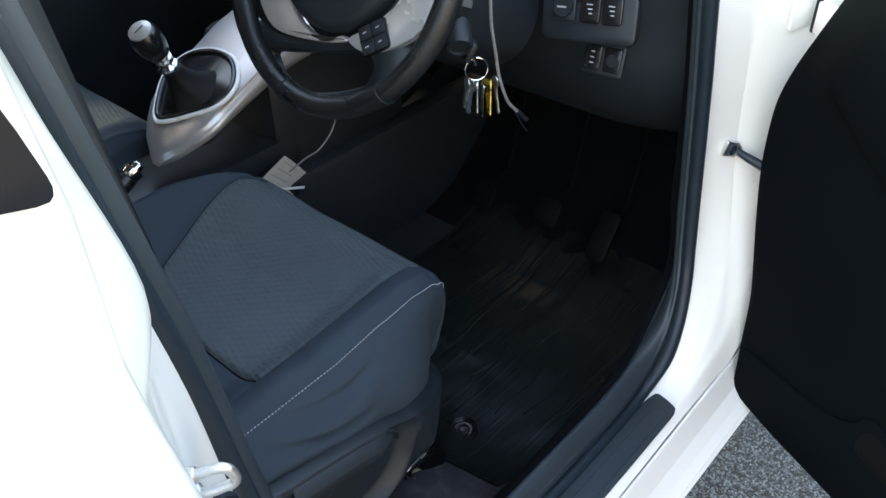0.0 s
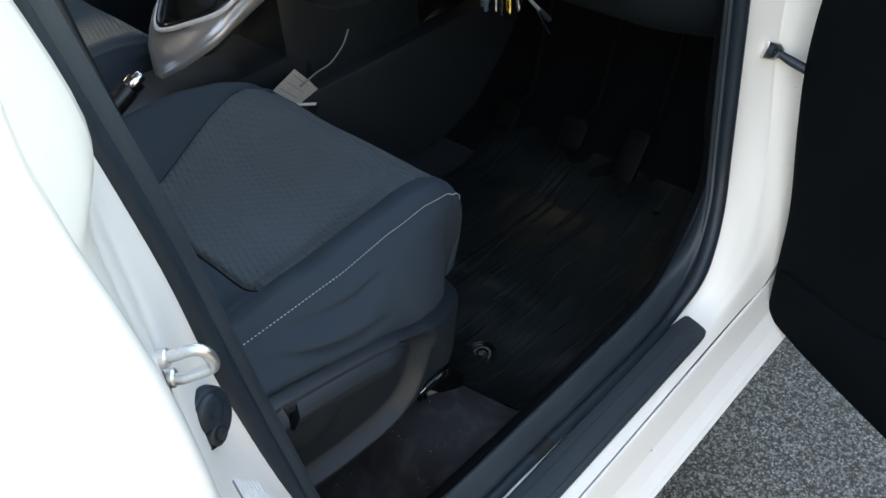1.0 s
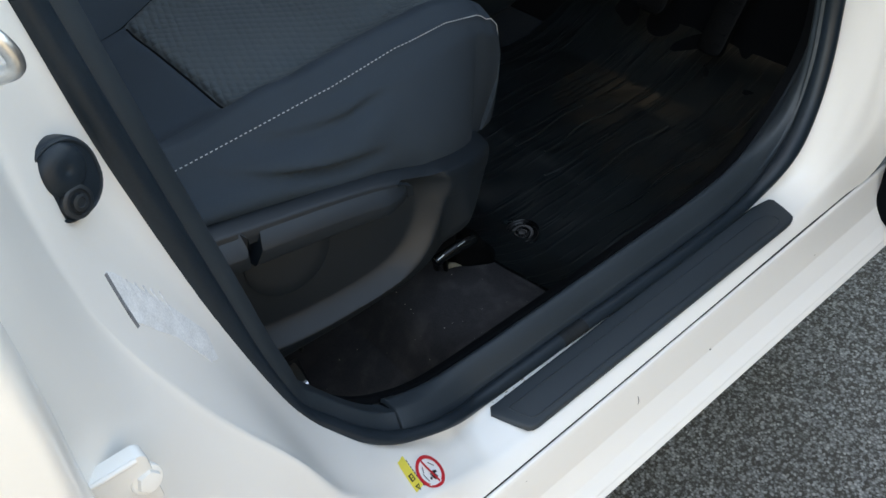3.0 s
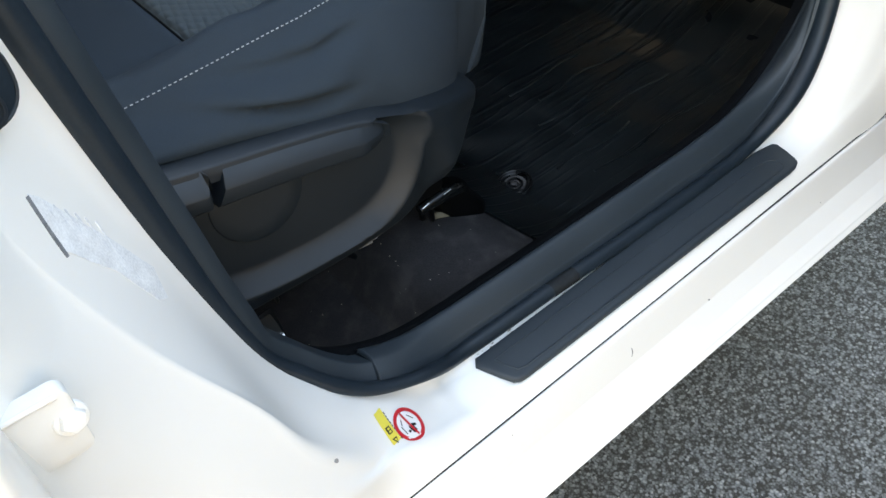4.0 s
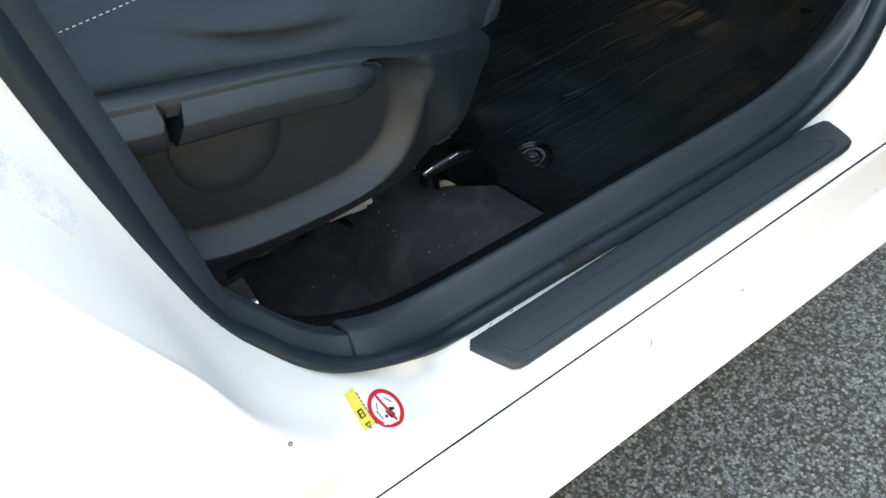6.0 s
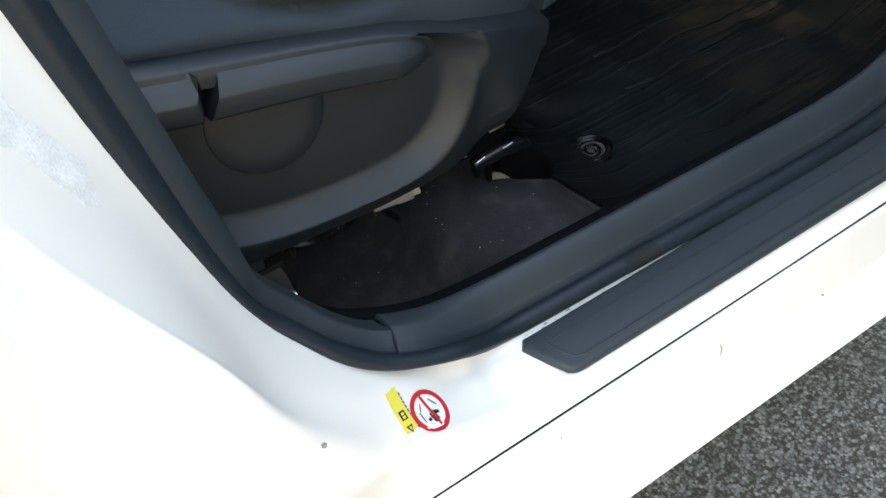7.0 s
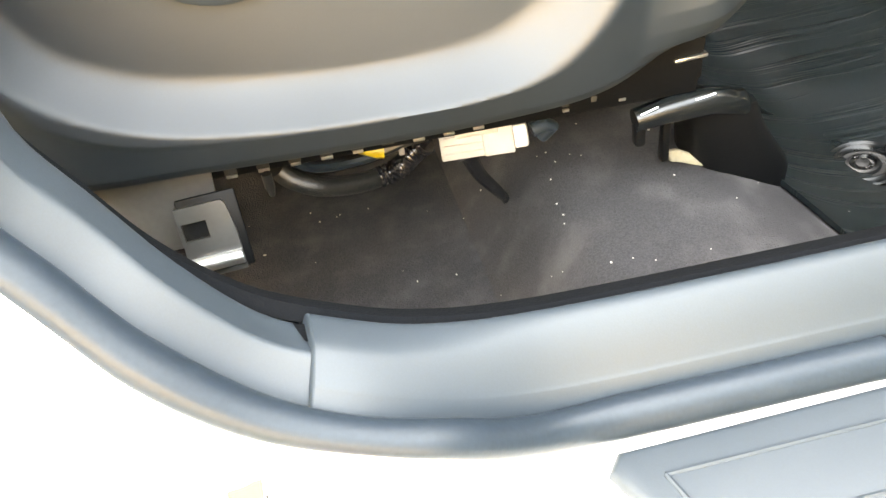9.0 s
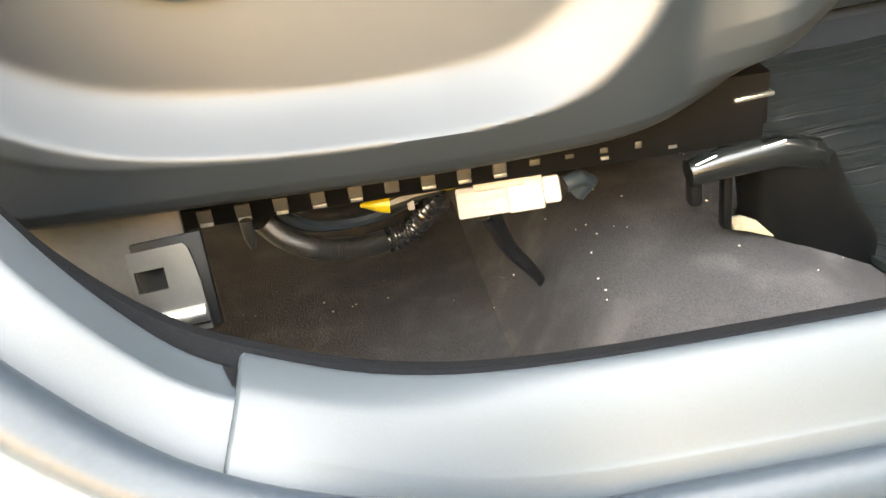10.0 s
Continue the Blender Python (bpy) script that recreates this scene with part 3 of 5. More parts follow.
part("front_fender", thick([[(x, y, z) for y, z in ((-.012, .36), (-.045, .5), (-.06, .7), (-.055, .85), (-.04, .98), (.0, 1.06), (.08, 1.09))] for x in np.linspace(.80, 1.6, 8)], (0, .012, 0)), PAINT, car, "white painted front wing")
part("fender_flange", thick([[(.752, .030, z), (.775, .018, z), (.79, -.004, z), (.797, -.030, z)] for z in np.linspace(.40, 1.25, 9)], (.004, .004, 0)), PAINT, car, "white painted flange behind the front wing")
# Dark strip in place of the shadowed gap between flange and wing.
part("wing_gap", rbox((.7445, .0300, .955), (.008, .012, .18), .003, pose(0, 0, 0, 0, 0, -30)), RUBBER, car, "dark strip standing for the shaded gap behind the front wing")
part("bonnet", rbox((1.45, .82, 1.04), (.9, 1.5, .03), .012, pose(0, 0, 0, 0, 6, 0)), PAINT, car)


# ---- carpet and mat ----
def floor_height(x, y):
    hump = step(-.005, .055, x) * (1 - step(.115, .275, x)) * .068
    z = .256 + hump * (1 - .3 * step(.45, .75, y))
    z += .085 * (1 - step(.10, .165, y)) * (1 - hump / .075) + .012 * (1 - step(.10, .15, y)) * hump / .068
    z += .24 * max(x - .66, 0) ** 1.1 * 1.6
    z += .07 * step(-.14, -.34, x)
    z += .17 * step(.76, .82, y) * (1 - step(.88, .98, y))
    return z


rows = [[(x, y, floor_height(x, y)) for y in np.linspace(.097, 1.58, 110)] for x in np.linspace(-1.1, 1.06, 150)]
# Dark sheet over the carpet, its colour standing in for shade beside the pedals.
SHADE_SHEET = material("dark_shade_sheet", (.0100, .0135, .0165), .85, 0, .3, 700, .3, 12, spec=.2)
part("tunnel_shade", sheet([[(x, y, floor_height(x, y) + .004) for y in np.linspace(.655, 1.1, 40)] for x in np.linspace(.26, 1.05, 22)]), SHADE_SHEET, car, "dark sheet standing in for the shade beside the pedals")
carpet = linked("floor_carpet", thick(rows, (0, 0, -.02)), CARPET)
tagged(carpet, "dusty dark grey carpet over the car floor", "carpet", kind="structure")
# Pale dust and grit lying on the carpet.
GRIT = material("pale_grit", (.36, .33, .29), .9, 0, .2, 300, 0, 50)
random.seed(11)
bm = bmesh.new()
for k in range(120):
    x, y = random.uniform(-.17, .17), random.uniform(.13, .40)
    if k > 90:
        x, y = random.uniform(.2, .62), random.uniform(.18, .55)
    s = random.uniform(.0003, .0008) * (1.5 if random.random() < .08 else 1)
    rbox((x, y, floor_height(x, y) + s * .3 + (.008 if k > 90 else 0)), (s * random.uniform(1, 2), s, s), 0, pose(0, 0, 0, 0, 0, random.uniform(0, 180)), bm=bm)
tagged(linked("carpet_grit", bm, GRIT), "pale crumbs of grit scattered over the carpet", "grit", kind="stuff")


def mat_rubber():
    m = material("black_mat_rubber", (.0032, .0060, .0070), .33, 0, .3, 500, .1, 9, spec=.42, dust=(.024, .028, .030), dust_amount=.06)
    n, link = m.node_tree.nodes, m.node_tree.links.new
    where, grow, wave = n.new("ShaderNodeTexCoord"), n.new("ShaderNodeMapping"), n.new("ShaderNodeTexNoise")
    grow.inputs["Scale"].default_value = (5, 105, 5)
    wave.inputs["Scale"].default_value, wave.inputs["Detail"].default_value = 1, 3
    link(where.outputs["Object"], grow.inputs["Vector"])
    link(grow.outputs["Vector"], wave.inputs["Vector"])
    relief = n.new("ShaderNodeBump")
    relief.inputs["Strength"].default_value, relief.inputs["Distance"].default_value = .4, .008
    ridge = n.new("ShaderNodeMapRange")
    ridge.interpolation_type = "SMOOTHSTEP"
    ridge.inputs["From Min"].default_value, ridge.inputs["From Max"].default_value = .5, .8
    link(wave.outputs["Fac"], ridge.inputs["Value"])
    link(ridge.outputs["Result"], relief.inputs["Height"])
    link(relief.outputs["Normal"], n["Principled BSDF"].inputs["Normal"])
    return m


MAT = mat_rubber()
mat = thing("floor_mat", (.45, .38, .262), "black rubber floor mat with lengthwise streaks on the carpet", "floor mat")


def mat_height(x, y):
    z = floor_height(x, max(y, .17)) + .0015 + .0045 * step(.178, .25, x)
    z += .0015 * step(.40, .41, x) * (1 - step(.60, .61, x)) * step(.24, .25, y) * (1 - step(.52, .53, y))
    return z + .0012 * math.sin(x * 60 + math.sin(y * 31) * 2) * math.sin(y * 44)


def mat_start(y):
    """The mat's rear edge runs askew to the sill."""
    return .174 - .26 * (min(y, .29) - .27)


rows = [[(x, y, mat_height(x, y)) for x, y in ((mat_start(y) + (.84 - mat_start(y)) * k / 89, y) for y in np.linspace(.155, .66, 60))] for k in range(90)]
part("mat_body", thick(rows, (0, 0, .004)), MAT, mat)
# Raised welts of the mat.
for y0, x0, x1 in ((.30, .40, .60), (.345, .38, .52), (.39, .42, .60), (.26, .33, .47), (.43, .40, .55), (.22, .36, .60)):
    part("welt", tube([(x, y0 + .004 * math.sin(x * 40), mat_height(x, y0) + .0042) for x in np.linspace(x0, x1, 14)], .0022, 6), MAT, mat)
PLUG = facing((.268, .280, mat_height(.268, .280) + .004), (-.16, 0, 1), (1, 0, 0))
DARK_PLUG = material("black_plug_plastic", (.0030, .0036, .0040), .30, 0, .1, 300, 0, 20, spec=.25)
fixing = part("mat_fixing", lathe([(.0245, -.004), (.0245, .0026), (.0235, .0036), (.0222, .0026), (.0212, .0010), (.0208, .0012), (.0200, .0032), (.0185, .0045), (.0165, .0035), (.0155, .0012), (.0115, .0010), (.0105, .0030), (.0085, .0034), (.0070, .0012), (.0055, .0010), (.0045, .0032), (.0001, .0034)], PLUG, 36), DARK_PLUG, mat, "round black plastic mat fixing")
for s in (-1, 1):
    part("slot", rbox(PLUG @ Vector((0, s * .0065, .0035)), (.005, .002, .0012), .0004), GLOSSY, fixing)


# ---- driver's seat ----
def fabric(name, colour, cells=0):
    m = material(name, colour, .92, 0, .16, 1500, .5, 9, spec=.2)
    if cells:
        n, link = m.node_tree.nodes, m.node_tree.links.new
        where, grow, comb = n.new("ShaderNodeTexCoord"), n.new("ShaderNodeMapping"), n.new("ShaderNodeTexVoronoi")
        grow.inputs["Scale"].default_value = (1, .55, 1)
        grow.inputs["Rotation"].default_value = (0, 0, .5)
        comb.inputs["Scale"].default_value, comb.inputs["Randomness"].default_value = cells, .15
        link(where.outputs["Object"], grow.inputs["Vector"])
        link(grow.outputs["Vector"], comb.inputs["Vector"])
        relief = n.new("ShaderNodeBump")
        relief.inputs["Strength"].default_value, relief.inputs["Distance"].default_value = .85, .004
        relief.invert = True
        link(comb.outputs["Distance"], relief.inputs["Height"])
        link(relief.outputs["Normal"], n["Principled BSDF"].inputs["Normal"])
    return m


CLOTH = fabric("plain_grey_cloth", (.0275, .0400, .0515))
WEAVE = fabric("honeycomb_grey_cloth", (.058, .073, .080), 135)
THREAD = material("pale_thread", (.42, .43, .44), .8, 0, .1, 900, 0, 30)

# Side shield: upper ledge and lower edge along the seat.
SX = [-.34, -.25, -.172, -.12, -.056, -.005, .037, .060, .08, .12, .16, .19, .214, .225]
TOP_Z = [.644, .624, .6045, .5925, .578, .5645, .549, .5395, .533, .515, .494, .474, .452, .445]
TOP_Y = [.192, .191, .190, .190, .190, .190, .190, .190, .192, .206, .230, .255, .285, .32]
LOW_X = [-.34, -.25, -.172, -.14, -.05, .008, .05, .08, .12, .16, .19, .214, .225]
LOW_Z = [.433, .426, .418, .416, .410, .4075, .406, .409, .418, .430, .436, .440, .441]
LOW_Y = [.205, .205, .205, .205, .205, .207, .213, .224, .245, .264, .283, .302, .335]
SX, TOP_Z, TOP_Y = zip(*spline(list(zip(SX, TOP_Z, TOP_Y)), 6))
LOW_X, LOW_Z, LOW_Y = zip(*spline(list(zip(LOW_X, LOW_Z, LOW_Y)), 6))

FRONT_X = [-.36, -.30, -.20, -.10, 0, .10, .178, .208, .228, .245, .254, .255, .245, .222]
DROP = [0, 0, 0, 0, 0, 0, 0, .002, .009, .026, .05, .085, .12, .165]
HALF = [.222, .224, .226, .230, .233, .225, .213, .205, .198, .188, .180, .174, .172, .168]
SEAM_X = -.063
# Drawn creases of the loose cover on the door side: course in x and z, depth.
CREASES = [([(-.100, .630), (-.072, .6265), (-.04, .6225), (0, .6195), (.045, .622)], .0080), ([(-.185, .636), (-.103, .6155), (-.06, .600), (-.03, .5895), (.015, .580)], .0085)]


def border(x, left):
    """Half width of the middle panels."""
    return interp(x, [-.36, -.07, .18, .27], [.075, .103, .190, .170]) if left else interp(x, [-.1, -.02, .1, .22], [.165, .156, .151, .144])


def cushion_point(s, v, ripple=.0028):
    """s along the seat (0 rear to 1 front lip), v across (-1 left skirt to 1 right skirt)."""
    k = s * (len(FRONT_X) - 1)
    x = interp(k, range(len(FRONT_X)), FRONT_X)
    d = interp(k, range(len(FRONT_X)), DROP)
    w = interp(k, range(len(FRONT_X)), HALF)
    edge_z = interp(x, [-.36, -.16, -.02, .08, .15, .2, .218, .27], [.620, .632, .641, .645, .639, .625, .615, .611])
    if v < 0:
        w += interp(x, [0, .22], [.016, .024])
        edge_z += interp(x, [-.3, 0, .1, .22], [.010, .017, .018, .010])
    mid_z = interp(x, [-.36, -.2, -.06, .08, .17, .24], [.590, .596, .606, .609, .619, .622])
    a, b = abs(v), border(x, v < 0)
    if a <= .72:
        off = a / .5 * b if a < .5 else b + (a - .5) / .22 * (w - .008 - b)
        t = off / (w - .008)
        start = .30 if v < 0 else .5
        z = mid_z + (edge_z + .012 - mid_z) * step(start, .92, t) - .010 * step(.9, 1, t)
        z -= .006 * math.exp(-((off - b) / .0045) ** 2)
        if off < b:
            z -= .006 * math.exp(-((x - SEAM_X) / .005) ** 2)
            z += .005 * (1 - (off / b) ** 2)
        if v > 0 and off > b:
            z += ripple * math.sin(x * 70 + 1.3 * math.sin(x * 33)) * math.exp(-((off - b - .03) / .02) ** 2) * step(.05, -.05, x)
    else:
        t = (a - .72) / .28
        z = edge_z + .002 - t * (edge_z - .45)
        off = w - .008 + .008 * step(0, .12, t)
        if v > 0:
            out = max(.475 - interp(x, SX, TOP_Y) - .019, w - .010)
            q = min(max((edge_z - z) / max(edge_z - interp(x, SX, TOP_Z) - .004, .02), 0), 1)
            off += (out - w) * math.sin(q * math.pi / 2) + .004 * math.sin(q * math.pi)
            for course, deep in CREASES:
                xs, zs = [c[0] for c in course], [c[1] for c in course]
                if xs[0] - .02 < x < xs[-1] + .02:
                    h = z - interp(x, xs, zs)
                    fade = step(xs[0] - .02, xs[0] + .025, x) * (1 - step(xs[-1] - .03, xs[-1] + .02, x))
                    off += step(.0, .06, t) * fade * deep * (-math.exp(-(h / .0050) ** 2) + .5 * math.exp(-((h - .011) / .007) ** 2) + .45 * math.exp(-((h + .015) / .010) ** 2))
        else:
            off += .010 * math.sin(math.pi * min(t * 1.1, 1)) - .014 * t
        off -= .030 * t * step(.15, .25, x)
    z = max(z - d, .448)
    return x, off if v > 0 else -off, z


def seat_cushion(seat, cy, ripple=.0028):
    def at(s, v):
        x, o, z = cushion_point(s, v, ripple)
        return (x, cy - o, z)
    s0 = (3 + (SEAM_X + .10) / .10) / 13
    S = sorted({round(float(s), 5) for s in list(np.linspace(0, 1, 131)) + [s0 + q * .0015 for q in range(-8, 9)]})
    S = [s for s in S if abs(s - s0) < 1e-5 or abs(s - s0) > .0006]
    V = [float(v) for v in list(np.linspace(-1, -.72, 9))[:-1] + list(np.linspace(-.72, -.5, 16))[:-1] + list(np.linspace(-.5, .5, 51))[:-1] + list(np.linspace(.5, .72, 22))[:-1] + list(np.linspace(.72, 1, 52))]
    bms = {"cover": bmesh.new(), "centre_panel": bmesh.new(), "rear_panel": bmesh.new()}
    pts = [[Vector(at(s, v)) for v in V] for s in S]
    made = {k: {} for k in bms}
    for i in range(len(S) - 1):
        for j in range(len(V) - 1):
            quad = ((i, j), (i, j + 1), (i + 1, j + 1), (i + 1, j))
            name = "cover"
            if abs(V[j] + V[j + 1]) < 1.0 and S[i] < .80:
                name = "centre_panel" if S[i] + S[i + 1] > 2 * s0 else "rear_panel"
            bm, have = bms[name], made[name]
            vs = []
            for key in quad:
                if key not in have:
                    have[key] = bm.verts.new(pts[key[0]][key[1]])
                vs.append(have[key])
            bm.faces.new(vs)
    for name, bm in bms.items():
        part(name, bm, WEAVE if name == "centre_panel" else CLOTH, seat, "honeycomb woven grey cloth panel" if name == "centre_panel" else "", 80)
    part("seam", tube([Vector(at(s0, v)) + Vector((0, 0, .0004)) for v in np.linspace(-.495, .495, 40)], .0013, 6), FELT_AND_SHADE, seat, "dark cross seam")
    for v in (.5, -.5):
        part("seam", tube([Vector(at(s, v)) for s in np.linspace(.08, .62, 50)], .0009, 5), FELT_AND_SHADE, seat)
    return at


def seat_back(seat, cy):
    rows = []
    for k in range(12):
        t = k / 11
        x, z, w, d = -.31 - .20 * t, .60 + .62 * t, .235 - .05 * t ** 2, .055 - .015 * t
        rows.append([(x + d * math.copysign(abs(math.cos(a)) ** .6, math.cos(a)), cy + w * math.copysign(abs(math.sin(a)) ** .5, math.sin(a)), z) for a in (2 * math.pi * q / 28 for q in range(28))])
    return part("backrest", sheet(rows, True, True), CLOTH, seat)


seat = thing("driver_seat", (0, .475, .30), "dark grey cloth driver's seat with honeycomb panel and plastic side shield", "car seat", "front seats")
at = seat_cushion(seat, .475)
seat_back(seat, .475)
ss = np.linspace(.10, .76, 360)
for k in range(0, 358, 2):
    p, q = Vector(at(ss[k], .722)), Vector(at(ss[k] * .3 + ss[k + 1] * .7 + .0005, .722))
    part("stitch", tube([p + Vector((0, -.0013, .0009)), q + Vector((0, -.0013, .0009))], .00048, 5), THREAD, seat)
part("seat_pan", rbox((-.05, .475, .44), (.52, .40, .03), .01), PLASTIC, seat)

# Plastic side shield: ledge, recessed pocket, bulging lower band, nose running inwards.
POCKET = spline([(-.192, .56), (-.189, .53), (-.183, .502), (-.174, .485), (-.158, .472), (-.132, .461), (-.091, .453), (-.047, .449), (-.005, .450), (.018, .458), (.036, .474), (.046, .494), (.048, .512), (.042, .527), (.025, .538)], 5)
POCKET += [(x, interp(x, SX, TOP_Z) - .020) for x in np.linspace(.01, -.18, 8)]
# Height of the crease along the widest line of the shield.
CREASE_X = [-.34, -.215, -.203, -.189, -.177, -.159, -.139, -.096, -.05, -.008, .016, .034, .048, .060, .070, .078]
CREASE_Z = [.56, .540, .495, .466, .454, .445, .4395, .433, .4295, .4285, .432, .440, .452, .469, .489, .512]
CREASE_X, CREASE_Z = zip(*spline(list(zip(CREASE_X, CREASE_Z)), 4))


def off_pocket(x, z):
    """Distance outside the pocket's outline, 0 within."""
    inside, least = False, 1.0
    for (x0, z0), (x1, z1) in zip(POCKET, POCKET[1:] + POCKET[:1]):
        if (z0 > z) != (z1 > z) and x < (x1 - x0) * (z - z0) / (z1 - z0) + x0:
            inside = not inside
        dx, dz = x1 - x0, z1 - z0
        k = dx * dx + dz * dz
        t = 0 if k == 0 else min(max(((x - x0) * dx + (z - z0) * dz) / k, 0), 1)
        least = min(least, math.hypot(x - x0 - t * dx, z - z0 - t * dz))
    return 0.0 if inside else least


def shield_point(x, z):
    zt, yt = interp(x, SX, TOP_Z), interp(x, SX, TOP_Y)
    zb, yb = interp(x, LOW_X, LOW_Z), interp(x, LOW_X, LOW_Y)
    belly = yt + .001 + .004 * step(.10, .16, x)
    nose = step(.066, .115, x)
    zc = min(interp(x, CREASE_X, CREASE_Z), zt - .03)
    face = interp(z, [zb, zb + .003, zb + .008, zc - .003, zc, zt - .02, zt - .006, zt], [yb, yb - .005, yb - .0085, belly + .0015, belly, belly - .003, yt - .002, yt])
    round_ = interp(z, [zb, zb + .005, zb + .014, zb + .024, zb + .034, zt - .025, zt - .006, zt], [yb, yb - .009, belly + .004, belly - .003, belly - .006, belly - .005, yt - .002, yt])
    y = face + (round_ - face) * nose
    w = interp(x, [-.2, -.13, -.05, .0, .03], [.017, .0185, .0185, .021, .027])
    near = step(zt - .045, zt - .012, z)
    w = w * (1 - near) + (.005 + .030 * step(.0, .055, x)) * near
    f = min(off_pocket(x, z) / w, 1)
    if f < 1:
        y = .2085 + (y - .2085) * f ** 1.45
    return Vector((x, y, z))


rows = []
for x in np.linspace(-.34, .225, 200):
    ty, tz, bz = interp(x, SX, TOP_Y), interp(x, SX, TOP_Z), interp(x, LOW_X, LOW_Z)
    line = [Vector((x, ty + .06, tz + .006)), Vector((x, ty + .020, tz + .004)), Vector((x, ty + .006, tz + .002)), Vector((x, ty + .002, tz + .0008))]
    zs = [tz - .028 * k / 16 for k in range(16)]
    hi, lo = tz - .028, min(bz + .040, tz - .030)
    zs += [hi + (lo - hi) * k / 48 for k in range(48)]
    zs += [lo + (bz - lo) * k / 40 for k in range(41)]
    line += [shield_point(x, z) for z in zs]
    p = line[-1]
    line += [p + Vector((0, .004, -.002)), p + Vector((0, .012, -.001)), p + Vector((0, .02, .012))]
    rows.append(line)
shield = part("side_shield", sheet(rows), SHIELD, seat, "dark grey plastic side shield with a recessed pocket", 50)


def grip(x0, x1, n, section, slant, taper, name, label):
    """A lever under the ledge: section of (outward, up) from the ledge's edge; slant shifts its rear end backwards downwards."""
    rows = []
    for k in range(n):
        x = x0 + (x1 - x0) * k / (n - 1)
        end = min(1, (n - 1 - k) * abs(x1 - x0) / (n - 1) / taper) ** .55
        rows.append([(x + slant * v * (1 - k / (n - 1)) ** 2, interp(x, SX, TOP_Y) + .001 - u * end - .010 * (1 - end) * (u < 0), interp(x, SX, TOP_Z) - .0012 + v * (.35 + .65 * end)) for u, v in section])
    return part(name, sheet(rows, True, True), SHIELD, seat, label, 32)


SECTION = [(-.018, 0), (-.002, 0), (.0005, -.0008), (.0125, -.0138), (.0130, -.0155), (.0105, -.0280), (.0080, -.0305), (-.018, -.033)]
grip(-.1225, .030, 60, SECTION, .55, .030, "height_handle", "long seat height handle")
grip(-.30, -.1385, 60, [(u * 1.25 - .001 if u > 0 else u, v * 1.12) for u, v in SECTION], .0, .006, "recline_lever", "short seat recline lever")
part("round_cap", lathe([(.045, -.004), (.045, .0006), (.0435, .0014), (.030, .0019), (.0001, .0021)], facing((-.098, .2078, .532), (0, -1, .06), (1, 0, 0)), 48), SHIELD, seat, "round plastic pivot cap")

# ---- under the seat ----
DARK_STEEL = material("black_steel", (.0022, .0024, .0026), .55, .0, .2, 500, .05, 20, spec=.14)
FOOT_STEEL = material("black_enamelled_steel", (.0040, .0052, .0056), .24, .0, .2, 500, .02, 20, spec=.5)
# Grey steel with the shade inside the slots put into its colour.
SLOT = material("shadowed_grey_steel", (.035, .035, .033), .6, 0, .3, 300, 0, 60)
rail = thing("seat_rail", (0, .21, .30), "black steel seat slide rail with a row of bright slots", "seat rail")
R0, R1 = Vector((-.135, .230, .3985)), Vector((.120, .238, .3865))
run = (R1 - R0).normalized()
turn = facing((0, 0, 0), (0, -.99, -.10), run)
mid = (R0 + R1) / 2
part("rail_body", rbox(mid + Vector((0, .008, .011)), ((R1 - R0).length, .034, .016), .003, turn), DARK_STEEL, rail)
part("rail_floor", rbox(mid + Vector((0, .03, .004)), ((R1 - R0).length, .010, .03), .002, turn), DARK_STEEL, rail)
random.seed(3)
for k in range(16):
    p = R0.lerp(R1, (k + .7) / 16.5) + turn.to_3x3() @ Vector((0, 0, .0005)) + Vector((0, 0, .0012))
    small = k > 8
    wide = random.uniform(.0015, .005) if small else .0060
    slot = part("slot", rbox(p + Vector((0, 0, .0004)), (wide, random.uniform(.002, .004) if small else .0062, .0012), .0003, turn), SLOT, rail, "grey slot in the rail")
    if random.random() < (.4 if small else .85):
        part("slot_lip", rbox(p - Vector((0, .0004, .0030)), (wide * random.uniform(.8, 1), .0015, .0015), .0003, turn), STEEL, slot, "bright lower lip")
CREAM_STEEL = material("yellow_zinc_steel", (.15, .14, .13), .5, .3, .1, 300, .02, 40)
# Rear bracket with a square hole.
B = facing((-.1375, .194, .3895), (0, -.93, .37), (1, 0, .02)) @ Matrix.Diagonal((.9, .86, 1, 1))
bm = bmesh.new()
for o in ([(-.0125, -.021), (.0150, -.021), (.0148, .000), (-.0125, .000)], [(-.0125, .0095), (.0138, .0095), (.0128, .0160), (.0112, .0180), (-.0125, .0180)], [(-.0125, .000), (-.0108, .000), (-.0108, .0095), (-.0125, .0095)], [(.0016, .000), (.0148, .000), (.0138, .0095), (.0016, .0095)]):
    plate(o, .002, B, bm=bm)
bracket = part("rear_bracket", bm, GREY_STEEL, rail, "grey steel rail bracket with a square hole", 20)
part("folded_tab", tube([B @ Vector((-.0125, -.0135, .003)), B @ Vector((.0148, -.0135, .003))], .0035, 10), STEEL, rail)
part("bracket_back", rbox(B @ Vector((.0035, .0005, -.003)), (.0272, .0365, .003), .001, facing((0, 0, 0), (0, -.93, .37), (1, 0, .02))), DARK_STEEL, rail)
part("rail_end", rbox((-.161, .222, .3925), (.056, .004, .050), .001, pose(0, 0, 0, 0, 5, 6)), CREAM_STEEL, rail, "pale yellow zinc plated rail end")
# Front foot bolted to the floor.
foot = thing("rail_foot", (.15, .25, .31), "black steel front foot of the seat rail in a carpet cut-out", "rail foot")
